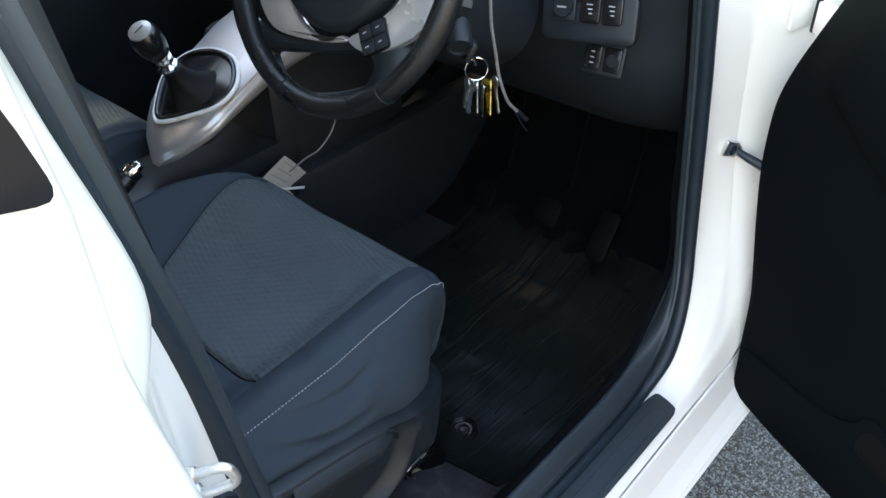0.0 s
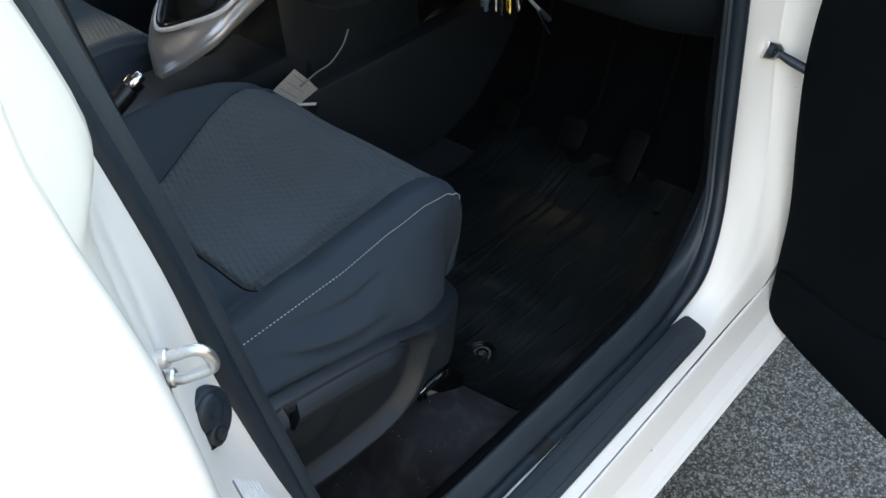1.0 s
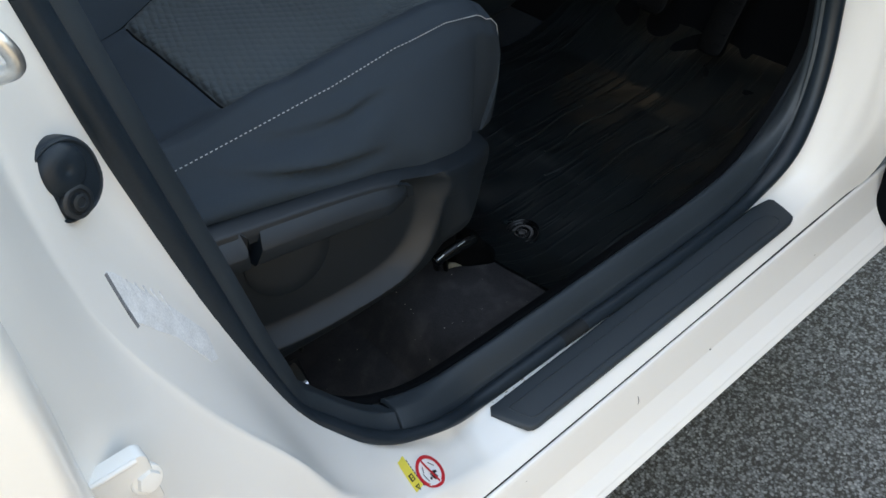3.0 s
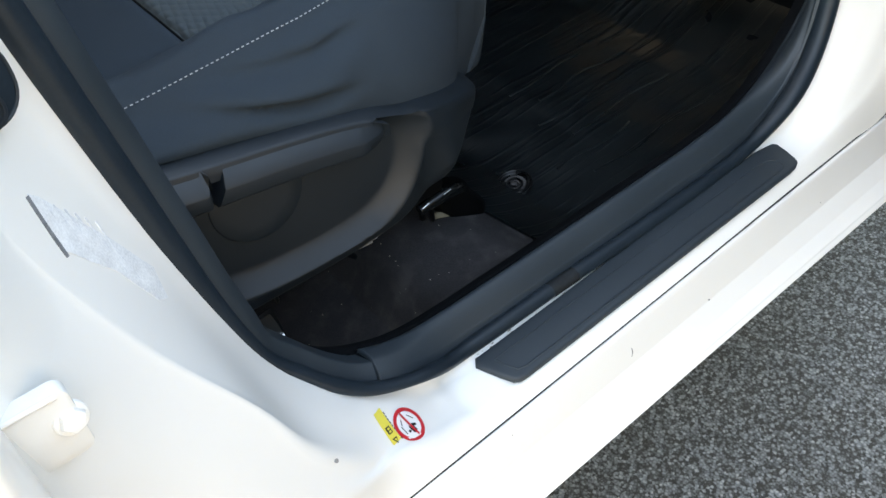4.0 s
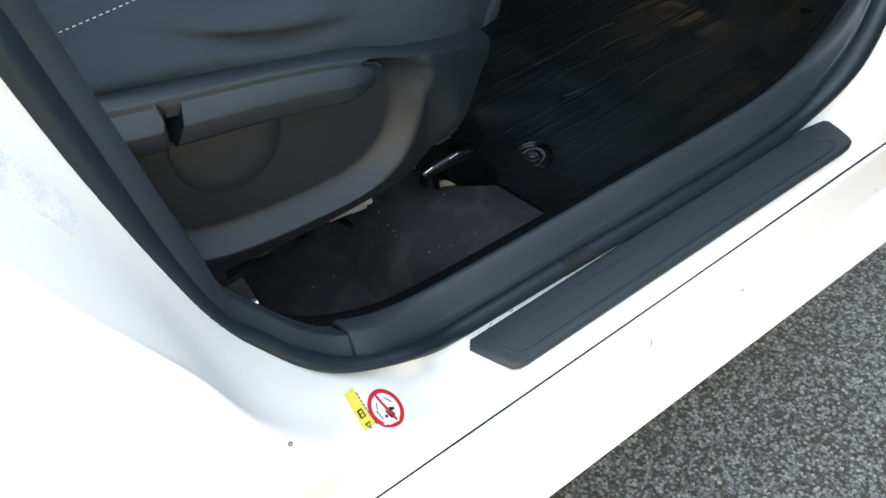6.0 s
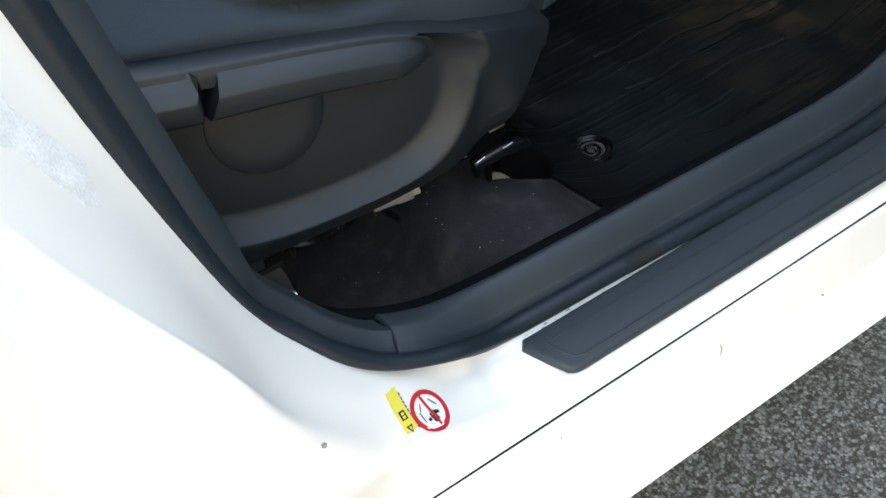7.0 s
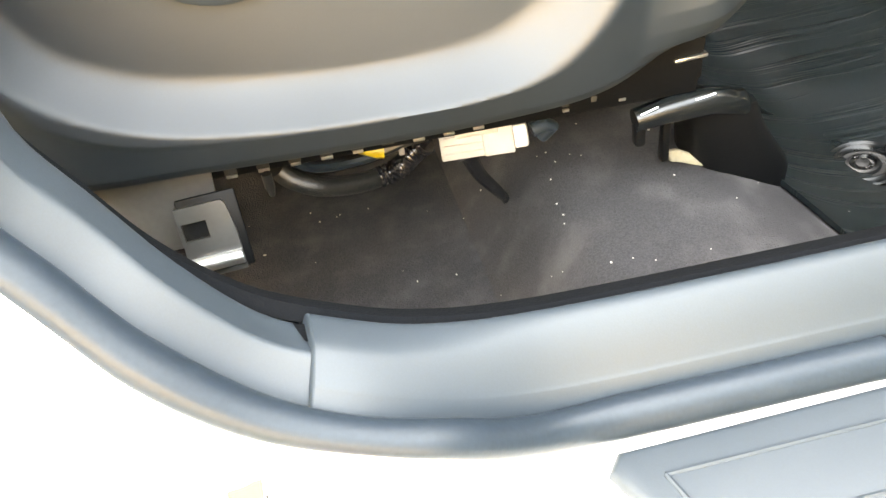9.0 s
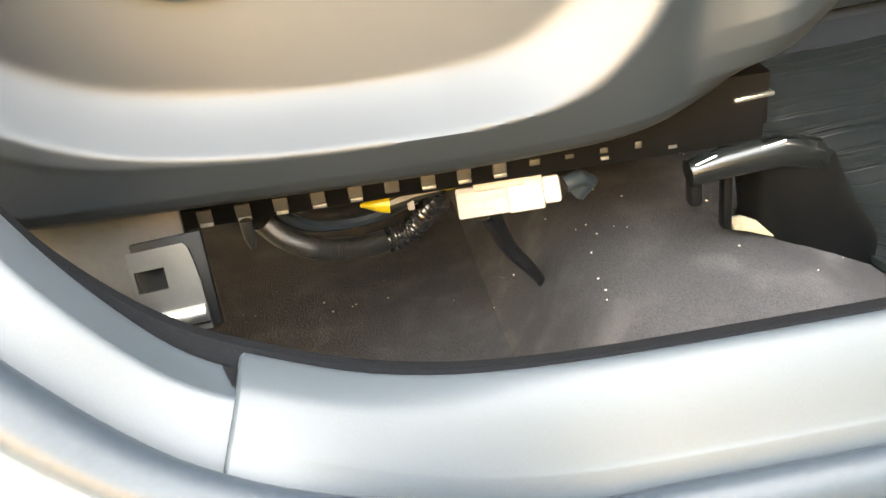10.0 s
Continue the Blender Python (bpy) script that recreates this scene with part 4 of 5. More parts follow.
part("cross_bar", tube([(.084, .236, .372), (.100, .236, .374), (.125, .234, .375), (.142, .236, .370), (.150, .240, .360)], [.0064, .0074, .0076, .0076, .006], 14), FOOT_STEEL, foot)
part("drop_tab", rbox((.0875, .238, .364), (.006, .008, .018), .002), DARK_STEEL, foot)
part("stay", rbox((.106, .245, .352), (.0045, .006, .032), .001), DARK_STEEL, foot)
LEG = [[(.122, .238, .372), (.150, .236, .368), (.152, .262, .362), (.122, .266, .366)], [(.128, .243, .345), (.160, .238, .346), (.164, .270, .340), (.130, .275, .340)], [(.138, .250, .316), (.180, .244, .316), (.188, .285, .300), (.140, .290, .306)], [(.14, .252, .300), (.183, .246, .298), (.19, .29, .288), (.14, .295, .292)]]
rings = [spline([tuple(Vector(p) + .0022 * Vector((1 if q in (1, 2) else -1, 1 if q > 1 else -1, 0))) for q, p in enumerate(ring_)], 5, True) for ring_ in LEG]
part("leg", sheet([list(r) for r in zip(*[spline(column, 6) for column in zip(*rings)])], True, True), DARK_STEEL, foot, "black curved steel leg", 60)
part("clip", tube([(.167, .2455, .326), (.172, .245, .3225), (.1775, .2445, .318)], .0007, 6), STEEL, foot, "bright spring clip")
part("clip", tube([(.1775, .2445, .318), (.1745, .2455, .3165), (.172, .247, .3158)], .0006, 6), STEEL, foot, "bright spring clip")
# Bright strips laid along the cross bar stand in for its edge highlights.
part("edge_glint", tube([(.0855, .2312, .3775), (.091, .2305, .3795), (.0945, .2305, .3805)], .0005, 6), STEEL, foot, "bright strip standing for a highlight on the bar")
part("edge_glint", tube([(.1150, .2300, .3800), (.1215, .2298, .3808), (.1260, .2300, .3814)], .0005, 6), STEEL, foot, "bright strip standing for a highlight on the bar")
part("upper_hook", rbox((.1125, .235, .4030), (.0180, .005, .0022), .0008, pose(0, 0, 0, 0, -1, 0)), STEEL, foot)
part("upper_body", rbox((.110, .245, .3935), (.024, .016, .014), .003), DARK_STEEL, foot)
FOAM = material("pale_foam", (.21, .18, .125), .95, 0, .2, 300, .4, 40)
part("foam_edge", plate([(-.0115, .0062), (-.004, .0058), (.003, .002), (.0095, -.0055), (.0125, -.0085), (.006, -.0060), (-.002, -.0025), (-.0085, -.0005)], .003, facing((.1215, .2520, .3300), (0, -1, .2), (1, 0, 0)), .0006), FOAM, foot, "pale insulation under the cut carpet")

# Wiring.
GREY_TUBE = material("grey_corrugated_tube", (.011, .011, .0105), .42, 0, .1, 400, 0, 20)
YELLOW = material("yellow_plastic", (.33, .24, .02), .4, 0, .08, 300, 0, 20)
IVORY = material("ivory_plastic", (.24, .23, .22), .45, 0, .05, 400, 0, 30)
loom = thing("wiring_loom", (-.05, .26, .36), "corrugated wiring loom with black tape under the seat", "wiring")
pts = spline([(-.105, .243, .388), (-.098, .250, .374), (-.085, .256, .362), (-.067, .258, .3575), (-.050, .261, .357), (-.040, .260, .361), (-.033, .256, .370), (-.026, .250, .378)], 16)
fine = spline(pts[:66:4], 14)
part("corrugated_tube", tube(fine, [.0053 + .0003 * (k % 2) for k in range(len(fine))], 12), GREY_TUBE, loom)
part("tape", tube(pts[60:], [.0058 + .0005 * math.sin(k * 1.3) for k in range(len(pts) - 60)], 12), GLOSSY, loom, "black cloth tape")
part("inner_wire", tube(spline([(-.10, .248, .389), (-.085, .256, .374), (-.06, .262, .369), (-.038, .258, .376), (-.025, .252, .381)], 8), .0028, 8), RUBBER, loom)
part("yellow_wire", tube(spline([(-.03, .249, .384), (-.02, .247, .3835), (0, .252, .3845), (.026, .262, .3815)], 6), .0012, 6), YELLOW, loom)
part("yellow_sleeve", lathe([(.0008, 0), (.0022, .004), (.0040, .009), (.0044, .013), (.0001, .013)], facing((-.0620, .2465, .3835), (1, -.05, -.12), (0, 1, 0)), 14), YELLOW, loom, "yellow plastic sleeve")
part("sleeve_wire", tube([(-.050, .2455, .382), (-.038, .247, .3835), (-.026, .248, .3835)], .0030, 8), GREY_TUBE, loom)
part("white_tag", rbox((-.040, .2455, .3800), (.003, .002, .006), .0006), IVORY, loom)
part("small_pin", lathe([(.0025, 0), (.0025, -.008), (.0012, -.013), (.0001, -.0135)], pose(-.1075, .222, .398), 10), GREY_TUBE, loom)
tail = spline([(-.008, .254, .366), (-.002, .268, .354), (.007, .284, .3275), (.0175, .288, .310), (.025, .300, .2935), (.034, .315, .268), (.040, .330, .252)], 8)
part("taped_cable", tube(tail, [.0058 - .0044 * k / len(tail) for k in range(len(tail))], 10), GLOSSY, loom, "glossy taped cable running down")
connector = thing("connector", (.005, .25, .36), "ivory plastic wiring connector with a stepped body", "connector")
CN = facing((.004, .2475, .3735), (-.20, -.90, .42), (.95, .28, -.17))
CT = facing((0, 0, 0), (-.20, -.90, .42), (.95, .28, -.17))
part("housing", rbox(CN @ Vector((-.0105, -.0005, 0)), (.0250, .0140, .0125), .0011, CT), IVORY, connector)
part("collar", rbox(CN @ Vector((.0080, 0, .0004)), (.0165, .0160, .0140), .0012, CT), IVORY, connector)
part("latch", rbox(CN @ Vector((-.003, .0062, .0040)), (.0230, .0050, .0080), .0010, CT), IVORY, connector)
for q in (-.0042, .0, .0042):
    part("rib", rbox(CN @ Vector((-.0105, q, .0064)), (.0210, .0011, .0012), .0003, CT), IVORY, connector)
PALE = material("pale_plug_plastic", (.36, .36, .35), .4, 0, .05, 400, 0, 30)
part("end_cap", rbox(CN @ Vector((.0195, 0, 0)), (.0085, .0125, .0118), .0018, CT), PALE, connector)
part("plug_boot", tube([CN @ Vector((.026, .001, -.003)), CN @ Vector((.033, .003, -.004)), CN @ Vector((.037, .001, -.008)), CN @ Vector((.031, -.004, -.012))], .0042, 10), RUBBER, connector)

# ---- rear door, shut behind the pillar ----
rear = thing("rear_door", (-.8, -.06, .36), "white painted rear car door, shut, with dark window glass", "car door", "car doors")


def rear_skin(x, z):
    y = interp(z, [.34, .40, .55, .80, 1.0, 1.15, 1.4], [-.035, -.055, -.068, -.070, -.066, -.060, -.020])
    front = interp(z, [.34, .6, .69, .74, .79, .84, .9, .94, .97, 1.01, 1.05, 1.1, 1.16, 1.4], [-.331, -.329, -.3250, -.3210, -.3160, -.3135, -.3135, -.3145, -.3160, -.3200, -.3265, -.3310, -.3280, -.340])
    e = max(0, 1 - (-.327 - x) / .010)
    return (x + (front + .327) * max(0, 1 - (-.327 - x) / .2), y + .012 * e ** 2.4, z)


xs = [-.327 - .0015 * k for k in range(9)] + list(np.linspace(-.341, -1.25, 14))
zs = list(np.linspace(.36, 1.165, 24))
part("skin", thick([[rear_skin(x, z) for z in zs] for x in xs], (0, .02, 0)), PAINT, rear, "", 60)
part("edge_flange", thick([[(rear_skin(-.327, z)[0] - .0005, rear_skin(-.327, z)[1] + q, z) for z in zs + [1.25, 1.35]] for q in (.0, .03, .05)], (-.004, 0, 0)), PAINT, rear)
part("upper_frame", thick([[rear_skin(x, z) for z in np.linspace(1.165, 1.38, 8)] for x in xs], (0, .02, 0)), PAINT, rear, "", 60)
PANE = [(-.3370, 1.1775), (-.3350, 1.1788), (-.3338, 1.1815), (-.3340, 1.1855), (-.3365, 1.203), (-.3398, 1.220), (-.364, 1.36), (-1.2, 1.36), (-1.2, 1.201), (-.355, 1.1812), (-.3415, 1.1778)]
rows = [[Vector(rear_skin(x, z)) + Vector((-.0, -.004 + d, 0)) for x, z in PANE] for d in (0, .003)]
part("window", sheet(rows, True, True), GLASS, rear, "dark rear door glass")

# Hinge on the pillar.
HM = facing((-.3005, -.0300, .6745), (.16, -.96, .22), (1, 0, .1))
leaf_plate = plate(rounded(.062, .047, .006), .009, facing((-.3270, -.0225, .6735), (.02, -1, -.02), (1, 0, -.06)), .0016)
part("hinge_leaf", leaf_plate, PAINT, rear, "white painted hinge leaf")
part("hinge_fold", tube([(-.355, -.0320, .6975), (-.300, -.0320, .6940)], .0016, 8), PAINT, rear)
part("hinge_bolt", lathe([(.0066, 0), (.0066, .0036), (.0060, .0048), (.0045, .0050), (.0001, .0052)], HM, 6), PAINT, rear, "white painted hinge bolt")
part("hinge_washer", lathe([(.0088, -.002), (.0088, .0012), (.0082, .0018), (.0001, .0018)], HM, 28), PAINT, rear)

# ---- lock striker and courtesy lamp switch on the pillar ----
striker = thing("lock_striker", (-.27, .05, .88), "bright zinc lock striker loop on the door pillar", "striker")
part("loop", tube(spline([(-.2835, .0555, .885), (-.2745, .0447, .8878), (-.2668, .0386, .8900), (-.2612, .0350, .8872), (-.2580, .0334, .8780), (-.2592, .0345, .8715), (-.2655, .0388, .8690), (-.2745, .0445, .8675), (-.2835, .0550, .867)], 5), .0038, 12), STEEL, striker)
SL = facing((-.284, .047, .858), (.92, -.38, .02), (0, 0, -1))
part("foot", drape(plate([(-.018, .0045), (-.009, -.0048), (.0075, -.0131), (.0145, -.0125), (.0033, -.0005), (-.002, .0085)], .0008, SL), SL, .01), GREY_STEEL, striker, "dull grey foot of the striker")
for dz in (.885, .8675):
    part("collar", lathe([(.0062, -.004), (.0062, .0025), (.0050, .0036), (.0042, .0042)], facing((-.2795, .0505, dz), (.70, -.71, .1), (0, 0, 1)), 20), STEEL, striker, "zinc collar of the loop")
switch = thing("door_switch", (-.253, .085, .773), "black rubber door switch with a plunger", "switch")
SM = facing((-.2574, .0725, .7888), (.39, -.91, .15), (.12, 0, 1))
part("boot", plate(rounded(.0455, .0430, .0200, 8), .0085, SM @ Matrix.Translation((0, 0, -.006)), .0022, seg=3), RUBBER, switch)
part("rim", tube([SM @ Vector((x, y, .0022)) for x, y in rounded(.0415, .0390, .0180, 8) + rounded(.0415, .0390, .0180, 8)[:1]], .0012, 8), RUBBER, switch)
part("dome", lathe([(.0142, 0), (.0134, .0018), (.0110, .0034), (.0070, .0046), (.0030, .0050), (.0016, .0042), (.0001, .0040)], SM @ Matrix.Translation((.0065, 0, .0022)), 28), RUBBER, switch)
part("plunger", lathe([(.0094, 0), (.0092, .0032), (.0082, .0040), (.0068, .0040), (.0062, .0030), (.0050, .0030), (.0046, .0052), (.0028, .0056), (.0024, .0048), (.0001, .0048)], SM @ Matrix.Translation((-.0118, .001, .0022)), 28), PLASTIC, switch)
old_label = thing("faded_label", (-.25, .06, .68), "torn remains of a grey paper label on the pillar", "label")
PAPER = material("faded_paper", (.73, .73, .72), .7, 0, .2, 700, 0, 90)
DIRT = material("dark_label_edge", (.18, .19, .20), .8, 0, .4, 300, 0, 120)
LM = facing((-.2690, .058, .7135), (.70, -.70, .02), (.08, -.42, -.90))
part("paper", drape(plate([(-.020, .0015), (.017, .0015), (.0506, .029), (.0877, .045), (.0925, .057), (.0700, .064), (.0317, .042), (-.015, .008)], .0004, LM), LM, .01), PAPER, old_label)
part("edge", drape(plate([(-.019, -.001), (.020, -.001), (.020, .0012), (-.019, .0012)], .0008, LM), LM, .01), DIRT, old_label)
FADED = material("faded_print", (.66, .665, .67), .8, 0, .3, 500, 0, 60)
for k in range(6):
    y = .0085 + k * .0062
    x0, x1 = -.012 + k * .0062, .018 + k * .0095
    part("text_bar", drape(plate([(x0, y), (x1, y + .0022), (x1, y + .0030), (x0, y + .0008)], .0007, LM), LM, .01), FADED, old_label)

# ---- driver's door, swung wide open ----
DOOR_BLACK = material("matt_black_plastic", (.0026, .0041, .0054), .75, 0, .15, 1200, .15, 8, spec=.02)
door = thing("driver_door", (.66, 0, .25), "open driver's door with a black plastic inner panel", "car door", "car doors")
DD = Vector((-.44, -.90, 0)).normalized()
DN = Vector((-.90, .44, 0)).normalized()
DM = Matrix((DD, Vector((0, 0, 1)), DN)).transposed().to_4x4()
DM = Matrix.Translation((.66, 0, 0)) @ DM
OUTLINE = [(.075, 1.06), (.024, .966), (-.010, .893), (-.032, .842), (-.048, .792), (-.053, .745), (-.050, .67), (-.034, .58), (-.008, .46), (-.001, .36), (.003, .310), (.014, .275), (.044, .243), (.10, .231), (.234, .229), (.60, .228), (.95, .23), (1.02, .26), (1.06, .36), (1.08, .60), (1.06, .95), (1.02, 1.07), (.5, 1.085), (.2, 1.08)]
edge = [tuple(p) for p in spline(OUTLINE, 4, True)]
cx, cy = .5, .6


def inset(o, d):
    out = []
    for i, (x, y) in enumerate(o):
        a, b = o[i - 1], o[(i + 1) % len(o)]
        tx, ty = b[0] - a[0], b[1] - a[1]
        k = math.hypot(tx, ty) or 1
        nx, ny = -ty / k, tx / k
        if (cx - x) * nx + (cy - y) * ny < 0:
            nx, ny = -nx, -ny
        out.append((x + nx * d, y + ny * d))
    return out


rows = [[DM @ Vector((x, y, h)) for x, y in inset(edge, d)] for d, h in ((0, -.05), (0, -.02), (.003, -.009), (.010, -.002), (.022, 0))]
bm = sheet(rows, True)
bm.verts.ensure_lookup_table()
bm.faces.new([bm.verts[k] for k in range(4 * len(edge), 5 * len(edge))])
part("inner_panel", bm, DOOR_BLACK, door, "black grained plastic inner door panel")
part("shell", plate(inset(edge, -.018), .055, DM @ Matrix.Translation((0, 0, -.115)), .006), PAINT, door, "white painted door shell")
part("door_seal", tube([DM @ Vector((x, y, -.056)) for x, y in inset(edge, .004)] , .006, 8), RUBBER, door)
lower = [(.03, .262), (.10, .250), (.36, .248), (.80, .248), (.90, .27), (.92, .33), (.80, .355), (.50, .37), (.36, .40), (.30, .425), (.262, .43), (.245, .405), (.215, .385), (.17, .372), (.08, .362), (.022, .355), (.018, .30)]
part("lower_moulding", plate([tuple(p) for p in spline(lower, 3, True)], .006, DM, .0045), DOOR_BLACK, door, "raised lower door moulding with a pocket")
part("pocket_mouth", plate([tuple(p) for p in spline([(.262, .372), (.30, .358), (.50, .345), (.72, .335), (.72, .352), (.5, .362), (.34, .392), (.30, .412), (.272, .412)], 3, True)], .0068, DM, .001), FELT_AND_SHADE, door, "dark mouth of the door pocket")
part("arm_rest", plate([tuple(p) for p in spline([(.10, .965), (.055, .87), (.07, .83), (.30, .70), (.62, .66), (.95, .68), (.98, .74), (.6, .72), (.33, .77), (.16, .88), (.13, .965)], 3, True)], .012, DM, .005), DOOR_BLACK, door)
MESH = [(x, y) for x in np.arange(.085, .20, .0062) for y in np.arange(.43, .60, .0062) if ((x - .14) / .055) ** 2 + ((y - .515) / .08) ** 2 < 1]
bm = bmesh.new()
for k, (x, y) in enumerate(MESH):
    c = DM @ Vector((x + (.0031 if round((y - .43) / .0062) % 2 else 0), y, .0004))
    vs = [bm.verts.new(c + .0021 * (math.cos(a) * DD + Vector((0, 0, math.sin(a))))) for a in (k2 * math.pi / 3 for k2 in range(6))]
    bm.faces.new(vs)
tagged(part("speaker_holes", bm, DOOR_BLACK, door, "fine holes of the loudspeaker grille"), kind="stuff")
strap = thing("check_strap", (.69, .09, .69), "black door check strap on a steel bracket", "check strap")
part("arm", tube([(.6790, .0790, .6885), (.684, .058, .679), (.689, .030, .669), (.692, .0, .660)], [.0050, .0068, .0074, .0074], 10), RUBBER, strap)
part("bracket", rbox((.6690, .0835, .6935), (.034, .008, .024), .003, pose(0, 0, 0, 0, 24, -15)), STEEL, strap)
part("eyelet", lathe([(.0085, -.003), (.0085, .003), (.0065, .0042), (.0040, .0042), (.0036, .001), (.0001, .001)], facing((.6790, .0770, .6890), (-.35, -.90, .25), (0, 0, 1)), 20), STEEL, strap, "steel eyelet")
part("bolt", lathe([(.0085, 0), (.0085, .005), (.0075, .006), (.0045, .006), (.0038, .0035), (.0001, .0035)], facing((.6625, .0810, .6965), (-.25, -.96, 0), (0, 0, 1)), 20), RUBBER, strap)
for z in (.60, .90):
    part("hinge_leaf", rbox((.735, .045, z), (.05, .008, .055), .003, pose(0, 0, 0, 0, 0, -25)), PAINT, door, "white painted hinge leaf")
    part("hinge_knuckle", lathe([(.009, -.035), (.009, .035)], pose(.725, .012, z), 18), PAINT, door)
    part("hinge_arm", rbox((.700, -.005, z), (.06, .010, .045), .003, pose(0, 0, 0, 0, 0, 60)), PAINT, door)

# ---- dashboard side of the cabin ----
dash = thing("dashboard", (.65, .8, .6), "black plastic dashboard with switches beside the steering column", "dashboard")
PROFILE = spline([(.66, 1.12), (.56, 1.08), (.528, 1.02), (.528, .965), (.545, .905), (.558, .862), (.572, .80), (.60, .745), (.66, .68), (.76, .64), (1.0, .62)], 4)
rows = [[(x + .05 * step(.30, .12, y), y, z) for x, z in PROFILE] for y in np.linspace(.115, 1.55, 50)]
part("panel", thick(rows, (.02, 0, .01)), PLASTIC, dash, "", 60)
part("end_panel", plate([(x + .05, z) for x, z in PROFILE] + [(1.0, 1.12)], .006, Matrix(((1, 0, 0, 0), (0, 0, -1, .118), (0, 1, 0, 0), (0, 0, 0, 1)))), PLASTIC, dash)


def on_dash(y, z, lift=.0):
    xs, zs = [p[0] for p in PROFILE][::-1], [p[1] for p in PROFILE][::-1]
    x = interp(z, zs, xs) + .05 * step(.30, .12, y)
    return facing((x - lift, y, z), (-.95, -.10, .22 if z > .84 else .28), (0, -1, .12 if z > .84 else .04))


SWM = on_dash(.276, .890, .0)
bezel = part("switch_bezel", plate(rounded(.145, .070, .012), .010, SWM, .004), PLASTIC, dash, "raised black switch bezel")
for k, u in enumerate((-.036, .004, .037)):
    b = part("button", plate(rounded(.036 if k == 0 else .030, .040, .005), .007, SWM @ Matrix.Translation((u, .012, .008)), .002), GLOSSY if k else PLASTIC, bezel, "black switch with a pale mark")
    if k == 0:
        part("mirror_knob", lathe([(.0155, 0), (.0150, .006), (.0135, .008), (.0001, .008)], SWM @ Matrix.Translation((u, .012, .014)), 24), PLASTIC, b)
        part("mark", plate([(-.007, -.001), (.007, -.001), (.007, .001), (-.007, .001)], .0006, SWM @ Matrix.Translation((u, .012, .0222))), THREAD, b)
    else:
        for q in range(3):
            part("mark", plate([(-.005 + q * .002, -.0009), (.004, -.0009), (.004, .0006), (-.005 + q * .002, .0006)], .0005, SWM @ Matrix.Translation((u, .018 - q * .006, .0152))), THREAD, b)
SW2 = on_dash(.258, .826, .002)
small = part("small_bezel", plate(rounded(.066, .048, .006), .006, SW2, .002), PLASTIC, dash)
for u, mk in ((-.015, True), (.016, False)):
    b = part("button", plate(rounded(.026, .036, .004), .005, SW2 @ Matrix.Translation((u, 0, .005)), .0015), GLOSSY, small)
    if mk:
        for q in range(3):
            part("mark", plate([(-.003, -.0008), (.003, -.0008), (.003, .0008), (-.003, .0008)], .0005, SW2 @ Matrix.Translation((u, .008 - q * .008, .0101))), THREAD, b)
    else:
        part("blank", lathe([(.009, 0), (.0085, .0015), (.0001, .0015)], SW2 @ Matrix.Translation((u, 0, .0095)), 20), PLASTIC, b)

# ---- steering wheel ----
SPOKE = material("satin_metal_trim", (.60, .595, .58), .30, .55, .05, 500, 0, 9)
TILT_W, TURN_W = radians(24), radians(14)
WC = Vector((.226, .428, 1.027))
wn_, wu = Vector((-math.cos(TILT_W), 0, math.sin(TILT_W))), Vector((math.sin(TILT_W), 0, math.cos(TILT_W)))
right = Vector((0, -1, 0))
U, V = right * math.cos(TURN_W) + wu * math.sin(TURN_W), wu * math.cos(TURN_W) - right * math.sin(TURN_W)
WM = Matrix.Translation(WC) @ Matrix((U, V, wn_)).transposed().to_4x4()
wheel = thing("steering_wheel", WC, "black leather steering wheel with satin silver spokes", "steering wheel")
RIM = .176
rows = []
for k in range(72):
    a = 2 * math.pi * k / 72
    c, s = math.cos(a), math.sin(a)
    fat = 1.0 + .12 * (abs(s) < .5)
    rows.append([WM @ Vector(((RIM + .0135 * fat * math.cos(b)) * c, (RIM + .0135 * fat * math.cos(b)) * s, .0155 * math.sin(b))) for b in (2 * math.pi * q / 16 for q in range(16))])
rows.append(rows[0])
bm = sheet(rows, True)
bmesh.ops.remove_doubles(bm, verts=bm.verts, dist=1e-6)
rim = part("rim", bm, LEATHER, wheel, "black leather rim")
for a in (-118, -62):
    ang = radians(a)
    c, s = math.cos(ang), math.sin(ang)
    ringp = [WM @ Vector(((RIM + .0142 * math.cos(b)) * c, (RIM + .0142 * math.cos(b)) * s, .0162 * math.sin(b))) for b in (2 * math.pi * q / 20 for q in range(21))]
    part("seam", tube(ringp, .0008, 5), RUBBER, rim)
hubo = [tuple(p) for p in spline([(-.085, .06), (0, .075), (.085, .06), (.098, .0), (.080, -.045), (.045, -.075), (0, -.088), (-.045, -.075), (-.080, -.045), (-.098, 0)], 5, True)]
part("airbag_cover", plate(hubo, .040, WM @ Matrix.Translation((0, 0, -.030)), .014, seg=4), PLASTIC, wheel, "black airbag cover")
part("hub", plate([(x * 1.15, y * 1.2) for x, y in hubo], .030, WM @ Matrix.Translation((0, 0, -.050)), .010), PLASTIC, wheel)
OPENING = spline([(-.128, -.108), (-.10, -.108), (-.04, -.109), (.015, -.109), (.038, -.110), (.048, -.124), (.040, -.142), (.028, -.149), (-.02, -.157), (-.075, -.157), (-.105, -.145), (-.124, -.122)], 4, True)
AROUND = spline([(-.158, -.070), (-.11, -.084), (-.04, -.092), (.02, -.090), (.080, -.086), (.098, -.115), (.080, -.150), (.040, -.168), (-.02, -.175), (-.085, -.166), (-.135, -.138), (-.162, -.105)], 4, True)
rows = []
